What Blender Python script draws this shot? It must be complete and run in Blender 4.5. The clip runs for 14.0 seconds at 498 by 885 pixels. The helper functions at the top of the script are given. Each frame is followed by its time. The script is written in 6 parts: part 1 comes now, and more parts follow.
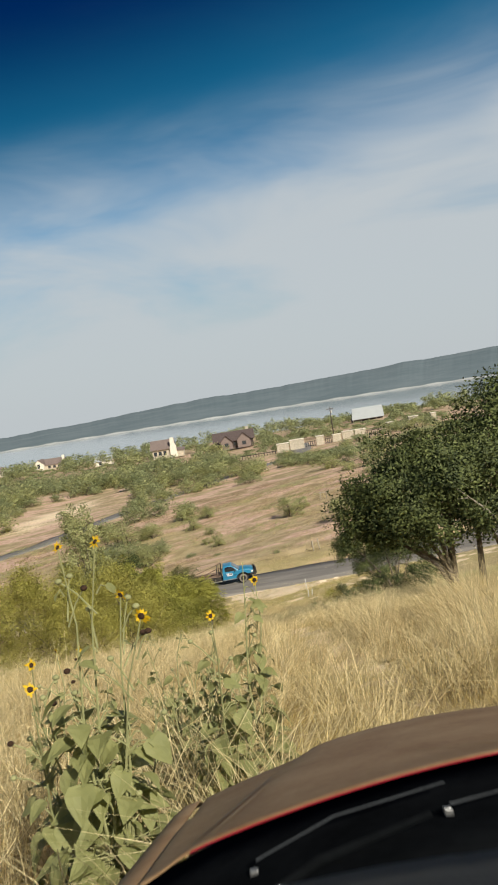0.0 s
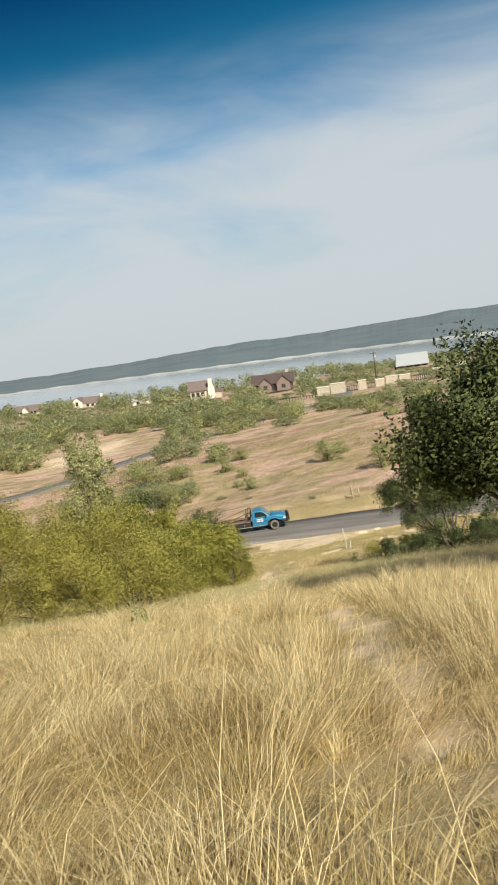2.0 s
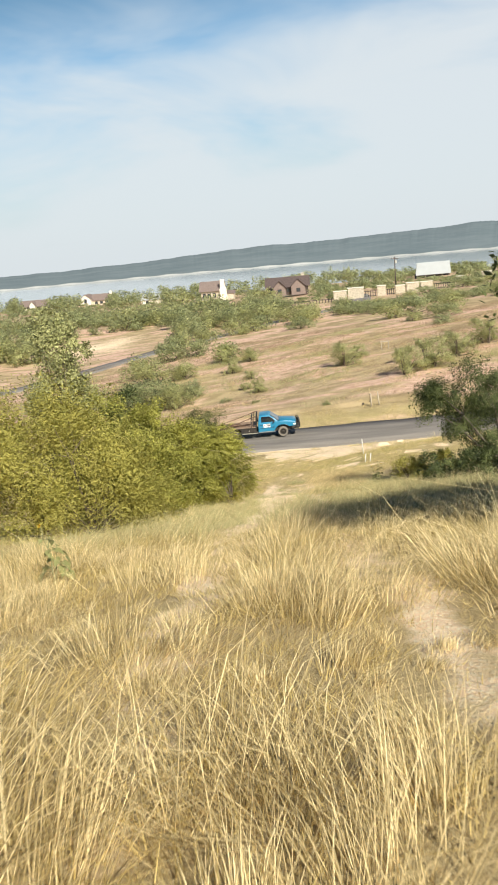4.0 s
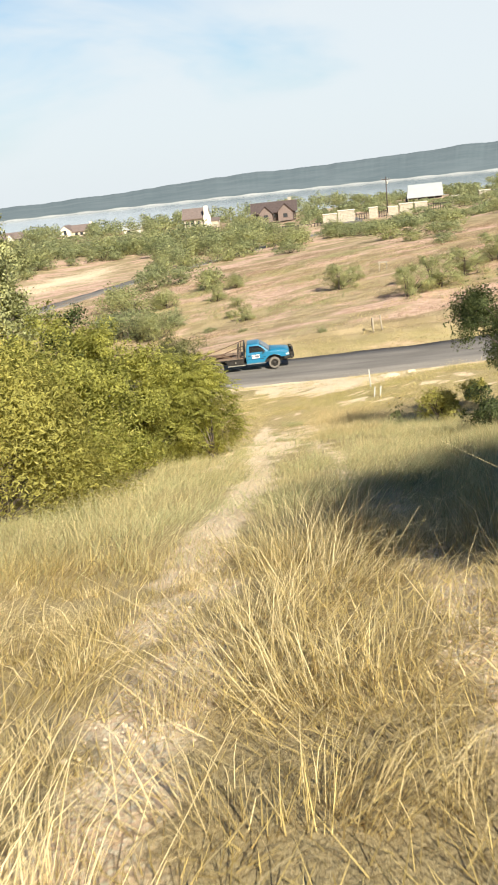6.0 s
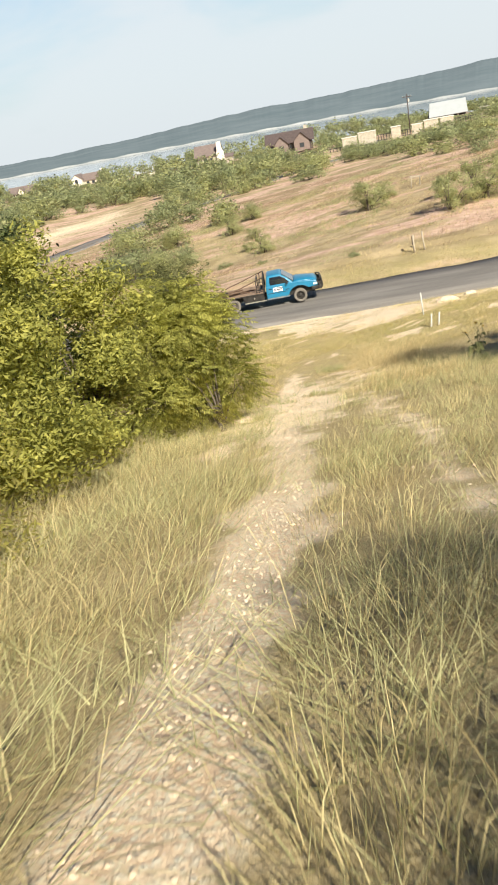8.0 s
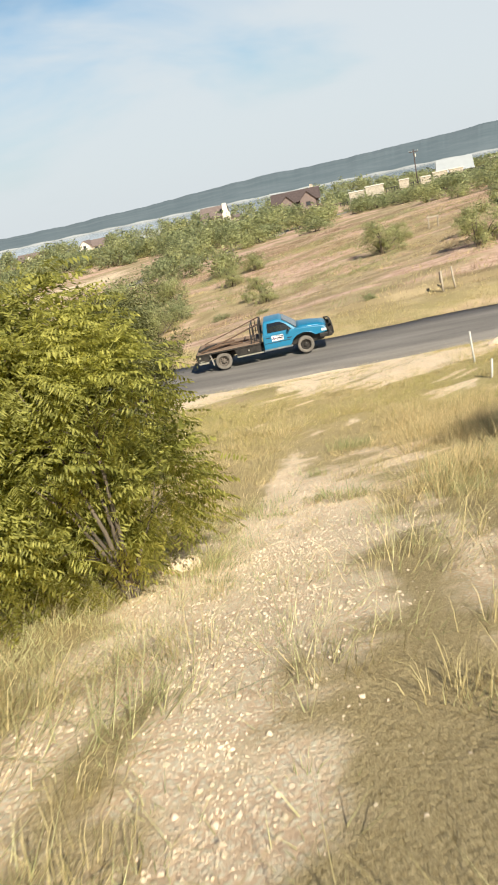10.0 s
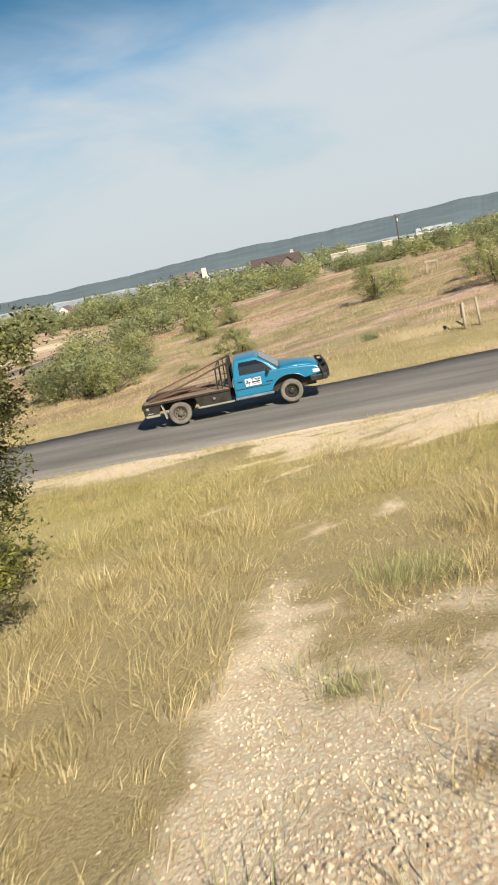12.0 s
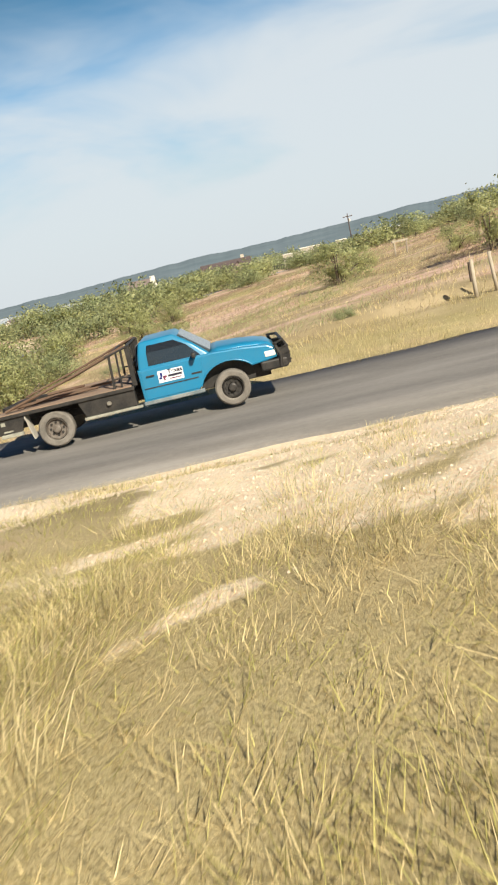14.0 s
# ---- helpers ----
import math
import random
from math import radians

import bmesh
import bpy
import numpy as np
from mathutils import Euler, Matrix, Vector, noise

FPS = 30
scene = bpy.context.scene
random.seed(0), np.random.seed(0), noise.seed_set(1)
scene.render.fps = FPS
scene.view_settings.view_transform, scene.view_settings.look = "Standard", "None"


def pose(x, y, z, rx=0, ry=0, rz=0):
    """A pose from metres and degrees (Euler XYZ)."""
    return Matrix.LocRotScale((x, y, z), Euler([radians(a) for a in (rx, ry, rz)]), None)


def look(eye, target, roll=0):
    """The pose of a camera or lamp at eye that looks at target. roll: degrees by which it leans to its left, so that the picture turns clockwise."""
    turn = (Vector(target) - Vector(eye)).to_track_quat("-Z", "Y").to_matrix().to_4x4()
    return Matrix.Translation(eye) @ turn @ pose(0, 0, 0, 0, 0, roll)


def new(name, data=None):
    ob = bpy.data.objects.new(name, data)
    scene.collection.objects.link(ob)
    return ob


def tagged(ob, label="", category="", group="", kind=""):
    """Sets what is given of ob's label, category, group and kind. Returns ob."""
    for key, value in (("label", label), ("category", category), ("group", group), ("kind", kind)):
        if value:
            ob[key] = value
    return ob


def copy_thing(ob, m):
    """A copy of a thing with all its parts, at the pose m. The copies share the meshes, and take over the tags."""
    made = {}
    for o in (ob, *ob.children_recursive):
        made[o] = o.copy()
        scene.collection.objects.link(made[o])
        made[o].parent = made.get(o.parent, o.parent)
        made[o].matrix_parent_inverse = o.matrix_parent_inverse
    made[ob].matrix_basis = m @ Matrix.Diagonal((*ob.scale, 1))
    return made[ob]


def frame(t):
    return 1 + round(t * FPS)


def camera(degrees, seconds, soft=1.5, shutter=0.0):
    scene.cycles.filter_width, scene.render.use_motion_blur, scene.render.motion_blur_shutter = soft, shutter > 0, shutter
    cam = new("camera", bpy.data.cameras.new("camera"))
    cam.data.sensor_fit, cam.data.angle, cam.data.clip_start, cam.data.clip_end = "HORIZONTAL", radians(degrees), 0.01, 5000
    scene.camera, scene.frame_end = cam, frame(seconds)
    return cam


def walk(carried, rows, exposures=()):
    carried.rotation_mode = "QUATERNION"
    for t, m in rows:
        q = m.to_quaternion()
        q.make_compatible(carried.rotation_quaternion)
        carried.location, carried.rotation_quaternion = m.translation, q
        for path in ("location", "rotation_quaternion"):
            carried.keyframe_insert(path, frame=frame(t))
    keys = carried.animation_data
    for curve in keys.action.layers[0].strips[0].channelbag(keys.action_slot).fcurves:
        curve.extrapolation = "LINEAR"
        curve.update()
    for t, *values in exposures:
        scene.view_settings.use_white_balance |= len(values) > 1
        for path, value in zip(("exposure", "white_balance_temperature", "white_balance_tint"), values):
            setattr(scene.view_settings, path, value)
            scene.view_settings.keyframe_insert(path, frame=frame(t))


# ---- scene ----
# seconds, eye, (heading, tilt, lean)
PATH = [
    (0, (6.968, -68.456, 15.866), (0.81, -3.50, -8.93)),
    (0.5, (6.965, -66.839, 15.567), (2.42, -4.31, -8.18)),
    (1, (7.042, -65.273, 15.269), (1.99, -3.26, -9.11)),
    (1.5, (7.068, -63.699, 14.919), (2.44, -5.01, -7.92)),
    (2, (7.011, -62.105, 14.547), (4.06, -6.88, -7.34)),
    (2.5, (6.925, -60.410, 14.139), (4.85, -10.01, -7.84)),
    (3, (6.779, -58.677, 13.692), (5.81, -13.06, -5.68)),
    (3.2, (6.736, -57.986, 13.511), (5.19, -12.73, -4.73)),
    (5.3, (6.165, -50.509, 11.766), (5.47, -15.97, -6.10)),
    (5.5, (6.110, -49.886, 11.608), (4.49, -16.64, -6.76)),
    (6, (6.020, -48.384, 11.242), (5.08, -17.86, -6.08)),
    (6.5, (5.910, -46.783, 10.809), (5.83, -18.02, -7.33)),
    (7, (5.759, -45.041, 10.355), (5.75, -18.33, -9.18)),
    (7.5, (5.613, -43.245, 9.831), (6.94, -20.77, -9.06)),
    (7.7, (5.595, -42.488, 9.613), (7.68, -21.46, -10.23)),
    (9.8, (5.403, -33.807, 7.265), (8.36, -19.64, -11.18)),
    (10, (5.355, -32.954, 7.027), (8.11, -17.13, -11.82)),
    (10.5, (5.168, -30.794, 6.404), (8.30, -16.79, -11.67)),
    (11, (4.978, -28.551, 5.799), (7.55, -14.52, -12.33)),
    (11.5, (4.801, -26.316, 5.227), (6.18, -13.36, -11.75)),
    (12, (4.655, -24.162, 4.661), (5.79, -12.82, -11.08)),
    (12.5, (4.578, -21.838, 4.090), (5.60, -13.46, -10.47)),
    (13, (4.503, -19.463, 3.598), (5.50, -14.41, -11.49)),
    (13.5, (4.484, -17.230, 3.148), (4.68, -15.52, -12.26)),
    (14, (4.554, -15.207, 2.798), (2.72, -12.70, -12.38)),
]


def eye_pose(place, angles):
    heading, tilt, lean = angles
    turn = Euler((0, 0, radians(heading))).to_matrix() @ Euler((radians(90 + tilt), 0, 0)).to_matrix() @ Euler((0, 0, radians(lean))).to_matrix()
    return Matrix.Translation(place) @ turn.to_4x4()


cam = camera(33.6, 14.0, soft=1.9, shutter=0.15)
walk(cam, [(t, eye_pose(place, angles)) for t, place, angles in PATH], exposures=[(0.0, 0.08), (1.2, 0.06), (2.0, 0.27), (3.0, 0.40), (5.3, 0.72), (7.7, 0.66), (9.8, 0.54), (12.0, 0.38), (14.0, 0.53)])

# ---------------------------------------------------------------- light
SUN_FROM = Vector((0.44, -0.85, 0.69)).normalized()
world = bpy.data.worlds.new("world")
scene.world = world
world.use_nodes = True
wn, wl = world.node_tree.nodes, world.node_tree.links
wn.clear()


sky = wn.new("ShaderNodeTexSky")
sky.sky_type = "NISHITA"
sky.sun_disc = False
sky.sun_elevation = math.asin(SUN_FROM.z)
sky.sun_rotation = math.atan2(SUN_FROM.x, SUN_FROM.y)
sky.dust_density, sky.ozone_density, sky.air_density = 1.6, 3.0, 1.1
sky_scale = wn.new("ShaderNodeMix")
sky_scale.data_type, sky_scale.blend_type = "RGBA", "MULTIPLY"
sky_scale.inputs[0].default_value = 1.0
sky_scale.inputs[7].default_value = (0.55, 0.95, 1.08, 1)
wl.new(sky.outputs[0], sky_scale.inputs[6])
geo = wn.new("ShaderNodeTexCoord")
sep = wn.new("ShaderNodeSeparateXYZ")
wl.new(geo.outputs["Generated"], sep.inputs[0])
lift_x = wn.new("ShaderNodeMath")
lift_x.operation = "MULTIPLY_ADD"
lift_x.inputs[1].default_value = -0.10
wl.new(sep.outputs[0], lift_x.inputs[0])
wl.new(sep.outputs[2], lift_x.inputs[2])
# thin high cloud: stretched noise that thickens towards the horizon
mapn = wn.new("ShaderNodeMapping")
mapn.inputs["Scale"].default_value = (1.6, 1.6, 5.5)
mapn.inputs["Rotation"].default_value = (0.0, 0.25, 0.6)
wl.new(geo.outputs["Generated"], mapn.inputs[0])
cloud = wn.new("ShaderNodeTexNoise")
cloud.inputs["Scale"].default_value = 2.3
cloud.inputs["Detail"].default_value = 4.0
cloud.inputs["Roughness"].default_value = 0.55
cloud.inputs["Distortion"].default_value = 0.5
wl.new(mapn.outputs[0], cloud.inputs["Vector"])
rise = wn.new("ShaderNodeMapRange")
rise.inputs[1].default_value, rise.inputs[2].default_value = 0.02, 0.50
rise.inputs[3].default_value, rise.inputs[4].default_value = 0.70, -0.30
wl.new(sep.outputs[2], rise.inputs[0])
tilt_x = wn.new("ShaderNodeMath")
tilt_x.operation = "MULTIPLY_ADD"
tilt_x.inputs[1].default_value = 0.35
wl.new(sep.outputs[0], tilt_x.inputs[0])
wl.new(rise.outputs[0], tilt_x.inputs[2])
add = wn.new("ShaderNodeMath")
add.operation = "ADD"
wl.new(cloud.outputs[0], add.inputs[0])
wl.new(tilt_x.outputs[0], add.inputs[1])
veil = wn.new("ShaderNodeMapRange")
veil.interpolation_type = "SMOOTHSTEP"
veil.inputs[1].default_value, veil.inputs[2].default_value = 0.30, 1.05
veil.inputs[3].default_value, veil.inputs[4].default_value = 0.0, 0.93
wl.new(add.outputs[0], veil.inputs[0])
# the veil ends higher up; the deep blue stands in for the windscreen's tint band
deep = wn.new("ShaderNodeMapRange")
deep.interpolation_type = "SMOOTHSTEP"
deep.inputs[1].default_value, deep.inputs[2].default_value = 0.21, 0.36
wl.new(lift_x.outputs[0], deep.inputs[0])
thin = wn.new("ShaderNodeMath")
thin.operation = "MULTIPLY_ADD"
thin.inputs[1].default_value, thin.inputs[2].default_value = -0.985, 1.0
wl.new(deep.outputs[0], thin.inputs[0])
veil_thin = wn.new("ShaderNodeMath")
veil_thin.operation = "MULTIPLY"
wl.new(veil.outputs[0], veil_thin.inputs[0])
wl.new(thin.outputs[0], veil_thin.inputs[1])
navy_up = wn.new("ShaderNodeMapRange")
navy_up.interpolation_type = "SMOOTHSTEP"
navy_up.inputs[1].default_value, navy_up.inputs[2].default_value = 0.30, 0.46
wl.new(lift_x.outputs[0], navy_up.inputs[0])
teal = wn.new("ShaderNodeMix")
teal.data_type = "RGBA"
teal.inputs[6].default_value, teal.inputs[7].default_value = (0.10, 1.55, 3.1, 1), (0.0, 0.22, 1.15, 1)
wl.new(navy_up.outputs[0], teal.inputs[0])
blue = wn.new("ShaderNodeMix")
blue.data_type = "RGBA"
wl.new(teal.outputs[2], blue.inputs[7])
wl.new(deep.outputs[0], blue.inputs[0])
wl.new(sky_scale.outputs[2], blue.inputs[6])
mixc = wn.new("ShaderNodeMix")
mixc.data_type = "RGBA"
wl.new(veil_thin.outputs[0], mixc.inputs[0])
wl.new(blue.outputs[2], mixc.inputs[6])
mixc.inputs[7].default_value = (6.3, 6.75, 7.0, 1)
bg = wn.new("ShaderNodeBackground")
bg.inputs[1].default_value = 0.081
wl.new(mixc.outputs[2], bg.inputs[0])
wout = wn.new("ShaderNodeOutputWorld")
wl.new(bg.outputs[0], wout.inputs[0])

sun_data = bpy.data.lights.new("sun", "SUN")
sun_data.energy, sun_data.angle, sun_data.color = 5.0, radians(0.6), (1.0, 0.945, 0.81)
sun = new("sun", sun_data)
sun.matrix_world = look(tuple(SUN_FROM * 60), (0, 0, 0))

# ---------------------------------------------------------------- materials


def material(name, colour, rough=0.8, metal=0.0, vary=0.25, scale=8.0, fine=60.0, bump=0.2, second=None, island=0.0, objrand=0.0, spec=0.4, stretch=(1, 1, 1)):
    """A two-scale mottled surface: colour blended towards second by large stains and fine grain."""
    m = bpy.data.materials.new(name)
    m.use_nodes = True
    n, l = m.node_tree.nodes, m.node_tree.links
    b = n["Principled BSDF"]
    b.inputs["Roughness"].default_value = rough
    b.inputs["Metallic"].default_value = metal
    b.inputs["Specular IOR Level"].default_value = spec
    second = second or tuple(c * (1 - vary * 1.6) for c in colour)
    tc = n.new("ShaderNodeTexCoord")
    mp = n.new("ShaderNodeMapping")
    mp.inputs["Scale"].default_value = stretch
    l.new(tc.outputs["Object"], mp.inputs[0])
    big = n.new("ShaderNodeTexNoise")
    big.inputs["Scale"].default_value, big.inputs["Detail"].default_value = scale, 4
    small = n.new("ShaderNodeTexNoise")
    small.inputs["Scale"].default_value, small.inputs["Detail"].default_value = fine, 3
    l.new(mp.outputs[0], big.inputs["Vector"])
    l.new(mp.outputs[0], small.inputs["Vector"])
    s = n.new("ShaderNodeMath")
    s.operation = "MULTIPLY_ADD"
    s.inputs[1].default_value = 0.5
    l.new(small.outputs[0], s.inputs[0])
    l.new(big.outputs[0], s.inputs[2])
    r = n.new("ShaderNodeMapRange")
    r.inputs[1].default_value, r.inputs[2].default_value = 0.5, 1.0
    l.new(s.outputs[0], r.inputs[0])
    mx = n.new("ShaderNodeMix")
    mx.data_type = "RGBA"
    mx.inputs[6].default_value, mx.inputs[7].default_value = (*colour, 1), (*second, 1)
    l.new(r.outputs[0], mx.inputs[0])
    out = mx.outputs[2]
    if island or objrand:
        src = n.new("ShaderNodeNewGeometry").outputs["Random Per Island"] if island else n.new("ShaderNodeObjectInfo").outputs["Random"]
        amount = island or objrand
        v = n.new("ShaderNodeMapRange")
        v.inputs[3].default_value, v.inputs[4].default_value = 1 - amount, 1 + amount
        l.new(src, v.inputs[0])
        h = n.new("ShaderNodeHueSaturation")
        l.new(v.outputs[0], h.inputs["Value"])
        l.new(out, h.inputs["Color"])
        hv = n.new("ShaderNodeMapRange")
        hv.inputs[3].default_value, hv.inputs[4].default_value = 0.5 + amount * 0.05, 0.5 - amount * 0.05
        l.new(src, hv.inputs[0])
        l.new(hv.outputs[0], h.inputs["Hue"])
        out = h.outputs[0]
    l.new(out, b.inputs["Base Color"])
    if bump:
        bp = n.new("ShaderNodeBump")
        bp.inputs["Strength"].default_value, bp.inputs["Distance"].default_value = bump, 0.02
        l.new(s.outputs[0], bp.inputs["Height"])
        l.new(bp.outputs[0], b.inputs["Normal"])
    return m


def leafy(name, colour, second, back=0.35, island=0.45, rough=0.6, grain=0.55, patch=0.9):
    """Leaves and blades: coloured by island, with light passing through them."""
    m = bpy.data.materials.new(name)
    m.use_nodes = True
    n, l = m.node_tree.nodes, m.node_tree.links
    b = n["Principled BSDF"]
    b.inputs["Roughness"].default_value = rough
    b.inputs["Specular IOR Level"].default_value = 0.25
    g = n.new("ShaderNodeNewGeometry")
    tc = n.new("ShaderNodeTexCoord")
    nz = n.new("ShaderNodeTexNoise")
    nz.inputs["Scale"].default_value, nz.inputs["Detail"].default_value = patch, 3
    l.new(tc.outputs["Object"], nz.inputs["Vector"])
    a = n.new("ShaderNodeMath")
    a.operation = "MULTIPLY_ADD"
    a.inputs[1].default_value = grain
    l.new(g.outputs["Random Per Island"], a.inputs[0])
    l.new(nz.outputs[0], a.inputs[2])
    r = n.new("ShaderNodeMapRange")
    r.inputs[1].default_value, r.inputs[2].default_value = 0.4, 0.6 + grain
    l.new(a.outputs[0], r.inputs[0])
    mx = n.new("ShaderNodeMix")
    mx.data_type = "RGBA"
    mx.inputs[6].default_value, mx.inputs[7].default_value = (*colour, 1), (*second, 1)
    l.new(r.outputs[0], mx.inputs[0])
    v = n.new("ShaderNodeMapRange")
    v.inputs[3].default_value, v.inputs[4].default_value = 1 - island, 1 + island
    l.new(g.outputs["Random Per Island"], v.inputs[0])
    h = n.new("ShaderNodeHueSaturation")
    l.new(v.outputs[0], h.inputs["Value"])
    l.new(mx.outputs[2], h.inputs["Color"])
    l.new(h.outputs[0], b.inputs["Base Color"])
    t = n.new("ShaderNodeBsdfTranslucent")
    l.new(h.outputs[0], t.inputs[0])
    ms = n.new("ShaderNodeMixShader")
    ms.inputs[0].default_value = back
    l.new(b.outputs[0], ms.inputs[1])
    l.new(t.outputs[0], ms.inputs[2])
    l.new(ms.outputs[0], n["Material Output"].inputs[0])
    return m


def ground_material():
    m = bpy.data.materials.new("dry_ground")
    m.use_nodes = True
    n, l = m.node_tree.nodes, m.node_tree.links
    b = n["Principled BSDF"]
    b.inputs["Roughness"].default_value = 0.95
    b.inputs["Specular IOR Level"].default_value = 0.1
    tc = n.new("ShaderNodeTexCoord")

    def noise_at(scale, detail=5, stretch=(1, 1, 1), bend=0.0):
        mp = n.new("ShaderNodeMapping")
        mp.inputs["Scale"].default_value = stretch
        l.new(tc.outputs["Object"], mp.inputs[0])
        t = n.new("ShaderNodeTexNoise")
        t.inputs["Scale"].default_value, t.inputs["Detail"].default_value = scale, detail
        t.inputs["Distortion"].default_value = bend
        l.new(mp.outputs[0], t.inputs["Vector"])
        return t.outputs[0]

    def ramp(src, lo, hi):
        r = n.new("ShaderNodeMapRange")
        r.interpolation_type = "SMOOTHSTEP"
        r.inputs[1].default_value, r.inputs[2].default_value = lo, hi
        l.new(src, r.inputs[0])
        return r.outputs[0]

    def blend(fac, a, c):
        mx = n.new("ShaderNodeMix")
        mx.data_type = "RGBA"
        l.new(fac, mx.inputs[0])
        for k, v in ((6, a), (7, c)):
            if isinstance(v, tuple):
                mx.inputs[k].default_value = (*v, 1)
            else:
                l.new(v, mx.inputs[k])
        return mx.outputs[2]

    straw = blend(ramp(noise_at(0.45, 6, (0.9, 1.1, 1)), 0.38, 0.62), (0.36, 0.28, 0.155), (0.52, 0.405, 0.24))
    soil = blend(ramp(noise_at(1.3, 6), 0.35, 0.65), (0.56, 0.365, 0.265), (0.74, 0.53, 0.40))
    patchy = ramp(noise_at(0.16, 9, (0.65, 1.25, 1), 0.8), 0.46, 0.58)
    open_field = blend(patchy, straw, soil)
    litter = noise_at(55, 4, (1, 1, 1), 2.2)
    thatch = blend(ramp(litter, 0.36, 0.64), (0.35, 0.265, 0.125), (0.62, 0.495, 0.27))
    ta = n.new("ShaderNodeAttribute")
    ta.attribute_name = "thatch"
    dry = blend(ta.outputs["Fac"], open_field, thatch)
    green = blend(ramp(noise_at(1.2, 4), 0.35, 0.65), blend(ramp(litter, 0.36, 0.64), (0.355, 0.315, 0.11), (0.555, 0.48, 0.20)), blend(ramp(litter, 0.36, 0.64), (0.42, 0.34, 0.15), (0.62, 0.51, 0.26)))
    ga = n.new("ShaderNodeAttribute")
    ga.attribute_name = "greenish"
    base = blend(ga.outputs["Fac"], dry, green)
    pebble = n.new("ShaderNodeTexVoronoi")
    pebble.inputs["Scale"].default_value = 33
    l.new(tc.outputs["Object"], pebble.inputs["Vector"])
    grey = n.new("ShaderNodeSeparateColor")
    l.new(pebble.outputs["Color"], grey.inputs[0])
    dirt = blend(ramp(noise_at(3.5, 6), 0.35, 0.65), (0.85, 0.62, 0.40), (0.97, 0.765, 0.52))
    pale = blend(ramp(pebble.outputs["Distance"], 0.34, 0.60), blend(grey.outputs[0], (0.88, 0.71, 0.48), (0.98, 0.88, 0.66)), dirt)
    da = n.new("ShaderNodeAttribute")
    da.attribute_name = "bare"
    mul = n.new("ShaderNodeMath")
    mul.operation = "MULTIPLY_ADD"
    mul.inputs[1].default_value = 1.5
    l.new(da.outputs["Fac"], mul.inputs[0])
    wob = n.new("ShaderNodeMath")
    wob.operation = "ADD"
    wob.inputs[1].default_value = -0.75
    l.new(noise_at(2.4, 10), wob.inputs[0])
    l.new(wob.outputs[0], mul.inputs[2])
    base = blend(ramp(mul.outputs[0], 0.0, 0.5), base, pale)
    speck = ramp(noise_at(30, 4), 0.35, 0.7)
    mx = n.new("ShaderNodeMix")
    mx.data_type, mx.blend_type = "RGBA", "MULTIPLY"
    mx.inputs[0].default_value = 0.12
    l.new(base, mx.inputs[6])
    l.new(blend(speck, (0.55, 0.52, 0.48), (1.15, 1.15, 1.15)), mx.inputs[7])
    l.new(mx.outputs[2], b.inputs["Base Color"])
    bp = n.new("ShaderNodeBump")
    bp.inputs["Strength"].default_value, bp.inputs["Distance"].default_value = 0.5, 0.02
    relief = n.new("ShaderNodeMath")
    relief.operation = "MULTIPLY_ADD"
    relief.inputs[1].default_value = -0.7
    l.new(pebble.outputs["Distance"], relief.inputs[0])
    l.new(litter, relief.inputs[2])
    l.new(relief.outputs[0], bp.inputs["Height"])
    l.new(bp.outputs[0], b.inputs["Normal"])
    return m


M_GROUND = ground_material()
M_ASPHALT = material("worn_asphalt", (0.155, 0.141, 0.125), 0.95, vary=0.3, scale=0.9, fine=38, bump=0.6, second=(0.285, 0.26, 0.23), spec=0.25, stretch=(0.22, 1.3, 1))
M_ASPHALT2 = material("far_asphalt", (0.25, 0.235, 0.215), 0.9, vary=0.2, scale=0.3, fine=10, bump=0.2)
M_GRASS = leafy("dry_grass", (0.50, 0.385, 0.175), (0.84, 0.69, 0.38), 0.35, 0.28, grain=0.4, patch=1.7)
M_GRASS_TALL = leafy("pale_tall_grass", (0.47, 0.35, 0.145), (0.96, 0.82, 0.49), 0.38, 0.34, grain=0.4, patch=1.7)
M_GRASS_GREEN = leafy("greening_grass", (0.37, 0.34, 0.10), (0.64, 0.565, 0.215), 0.35, 0.3)
M_GRASS_VERGE = leafy("tan_verge_grass", (0.42, 0.35, 0.16), (0.72, 0.60, 0.32), 0.35, 0.3)
M_GRASS_SAGE = leafy("grey_green_grass", (0.37, 0.365, 0.16), (0.66, 0.615, 0.33), 0.35, 0.3)
# Browner than the tall grass: shade between the tufts is in the colour.
M_UNDERGROWTH = leafy("shaded_undergrowth", (0.33, 0.245, 0.085), (0.67, 0.525, 0.22), 0.3, 0.35, grain=0.4, patch=1.3)
M_BRUSH = leafy("dead_brush", (0.31, 0.22, 0.14), (0.48, 0.35, 0.23), 0.35, 0.3)
# Bush leaf colours are lightened to stand in for the haze of distance.
M_MESQUITE = leafy("mesquite_leaf", (0.40, 0.425, 0.195), (0.60, 0.59, 0.30), 0.6, 0.2)
M_SCRUB = leafy("hazed_scrub_leaf", (0.32, 0.36, 0.18), (0.50, 0.515, 0.275), 0.57, 0.2)
M_YELLOW = leafy("yellow_green_leaf", (0.34, 0.325, 0.068), (0.58, 0.52, 0.155), 0.42, 0.2)
M_PINNATE = leafy("pinnate_leaf", (0.27, 0.285, 0.06), (0.60, 0.565, 0.155), 0.55, 0.25)
# Dark tone stands for shade inside the crown, olive for sunlit clumps.
M_JUNIPER = leafy("juniper_leaf", (0.036, 0.054, 0.024), (0.200, 0.232, 0.080), 0.28, 0.2, grain=0.4, patch=1.4)
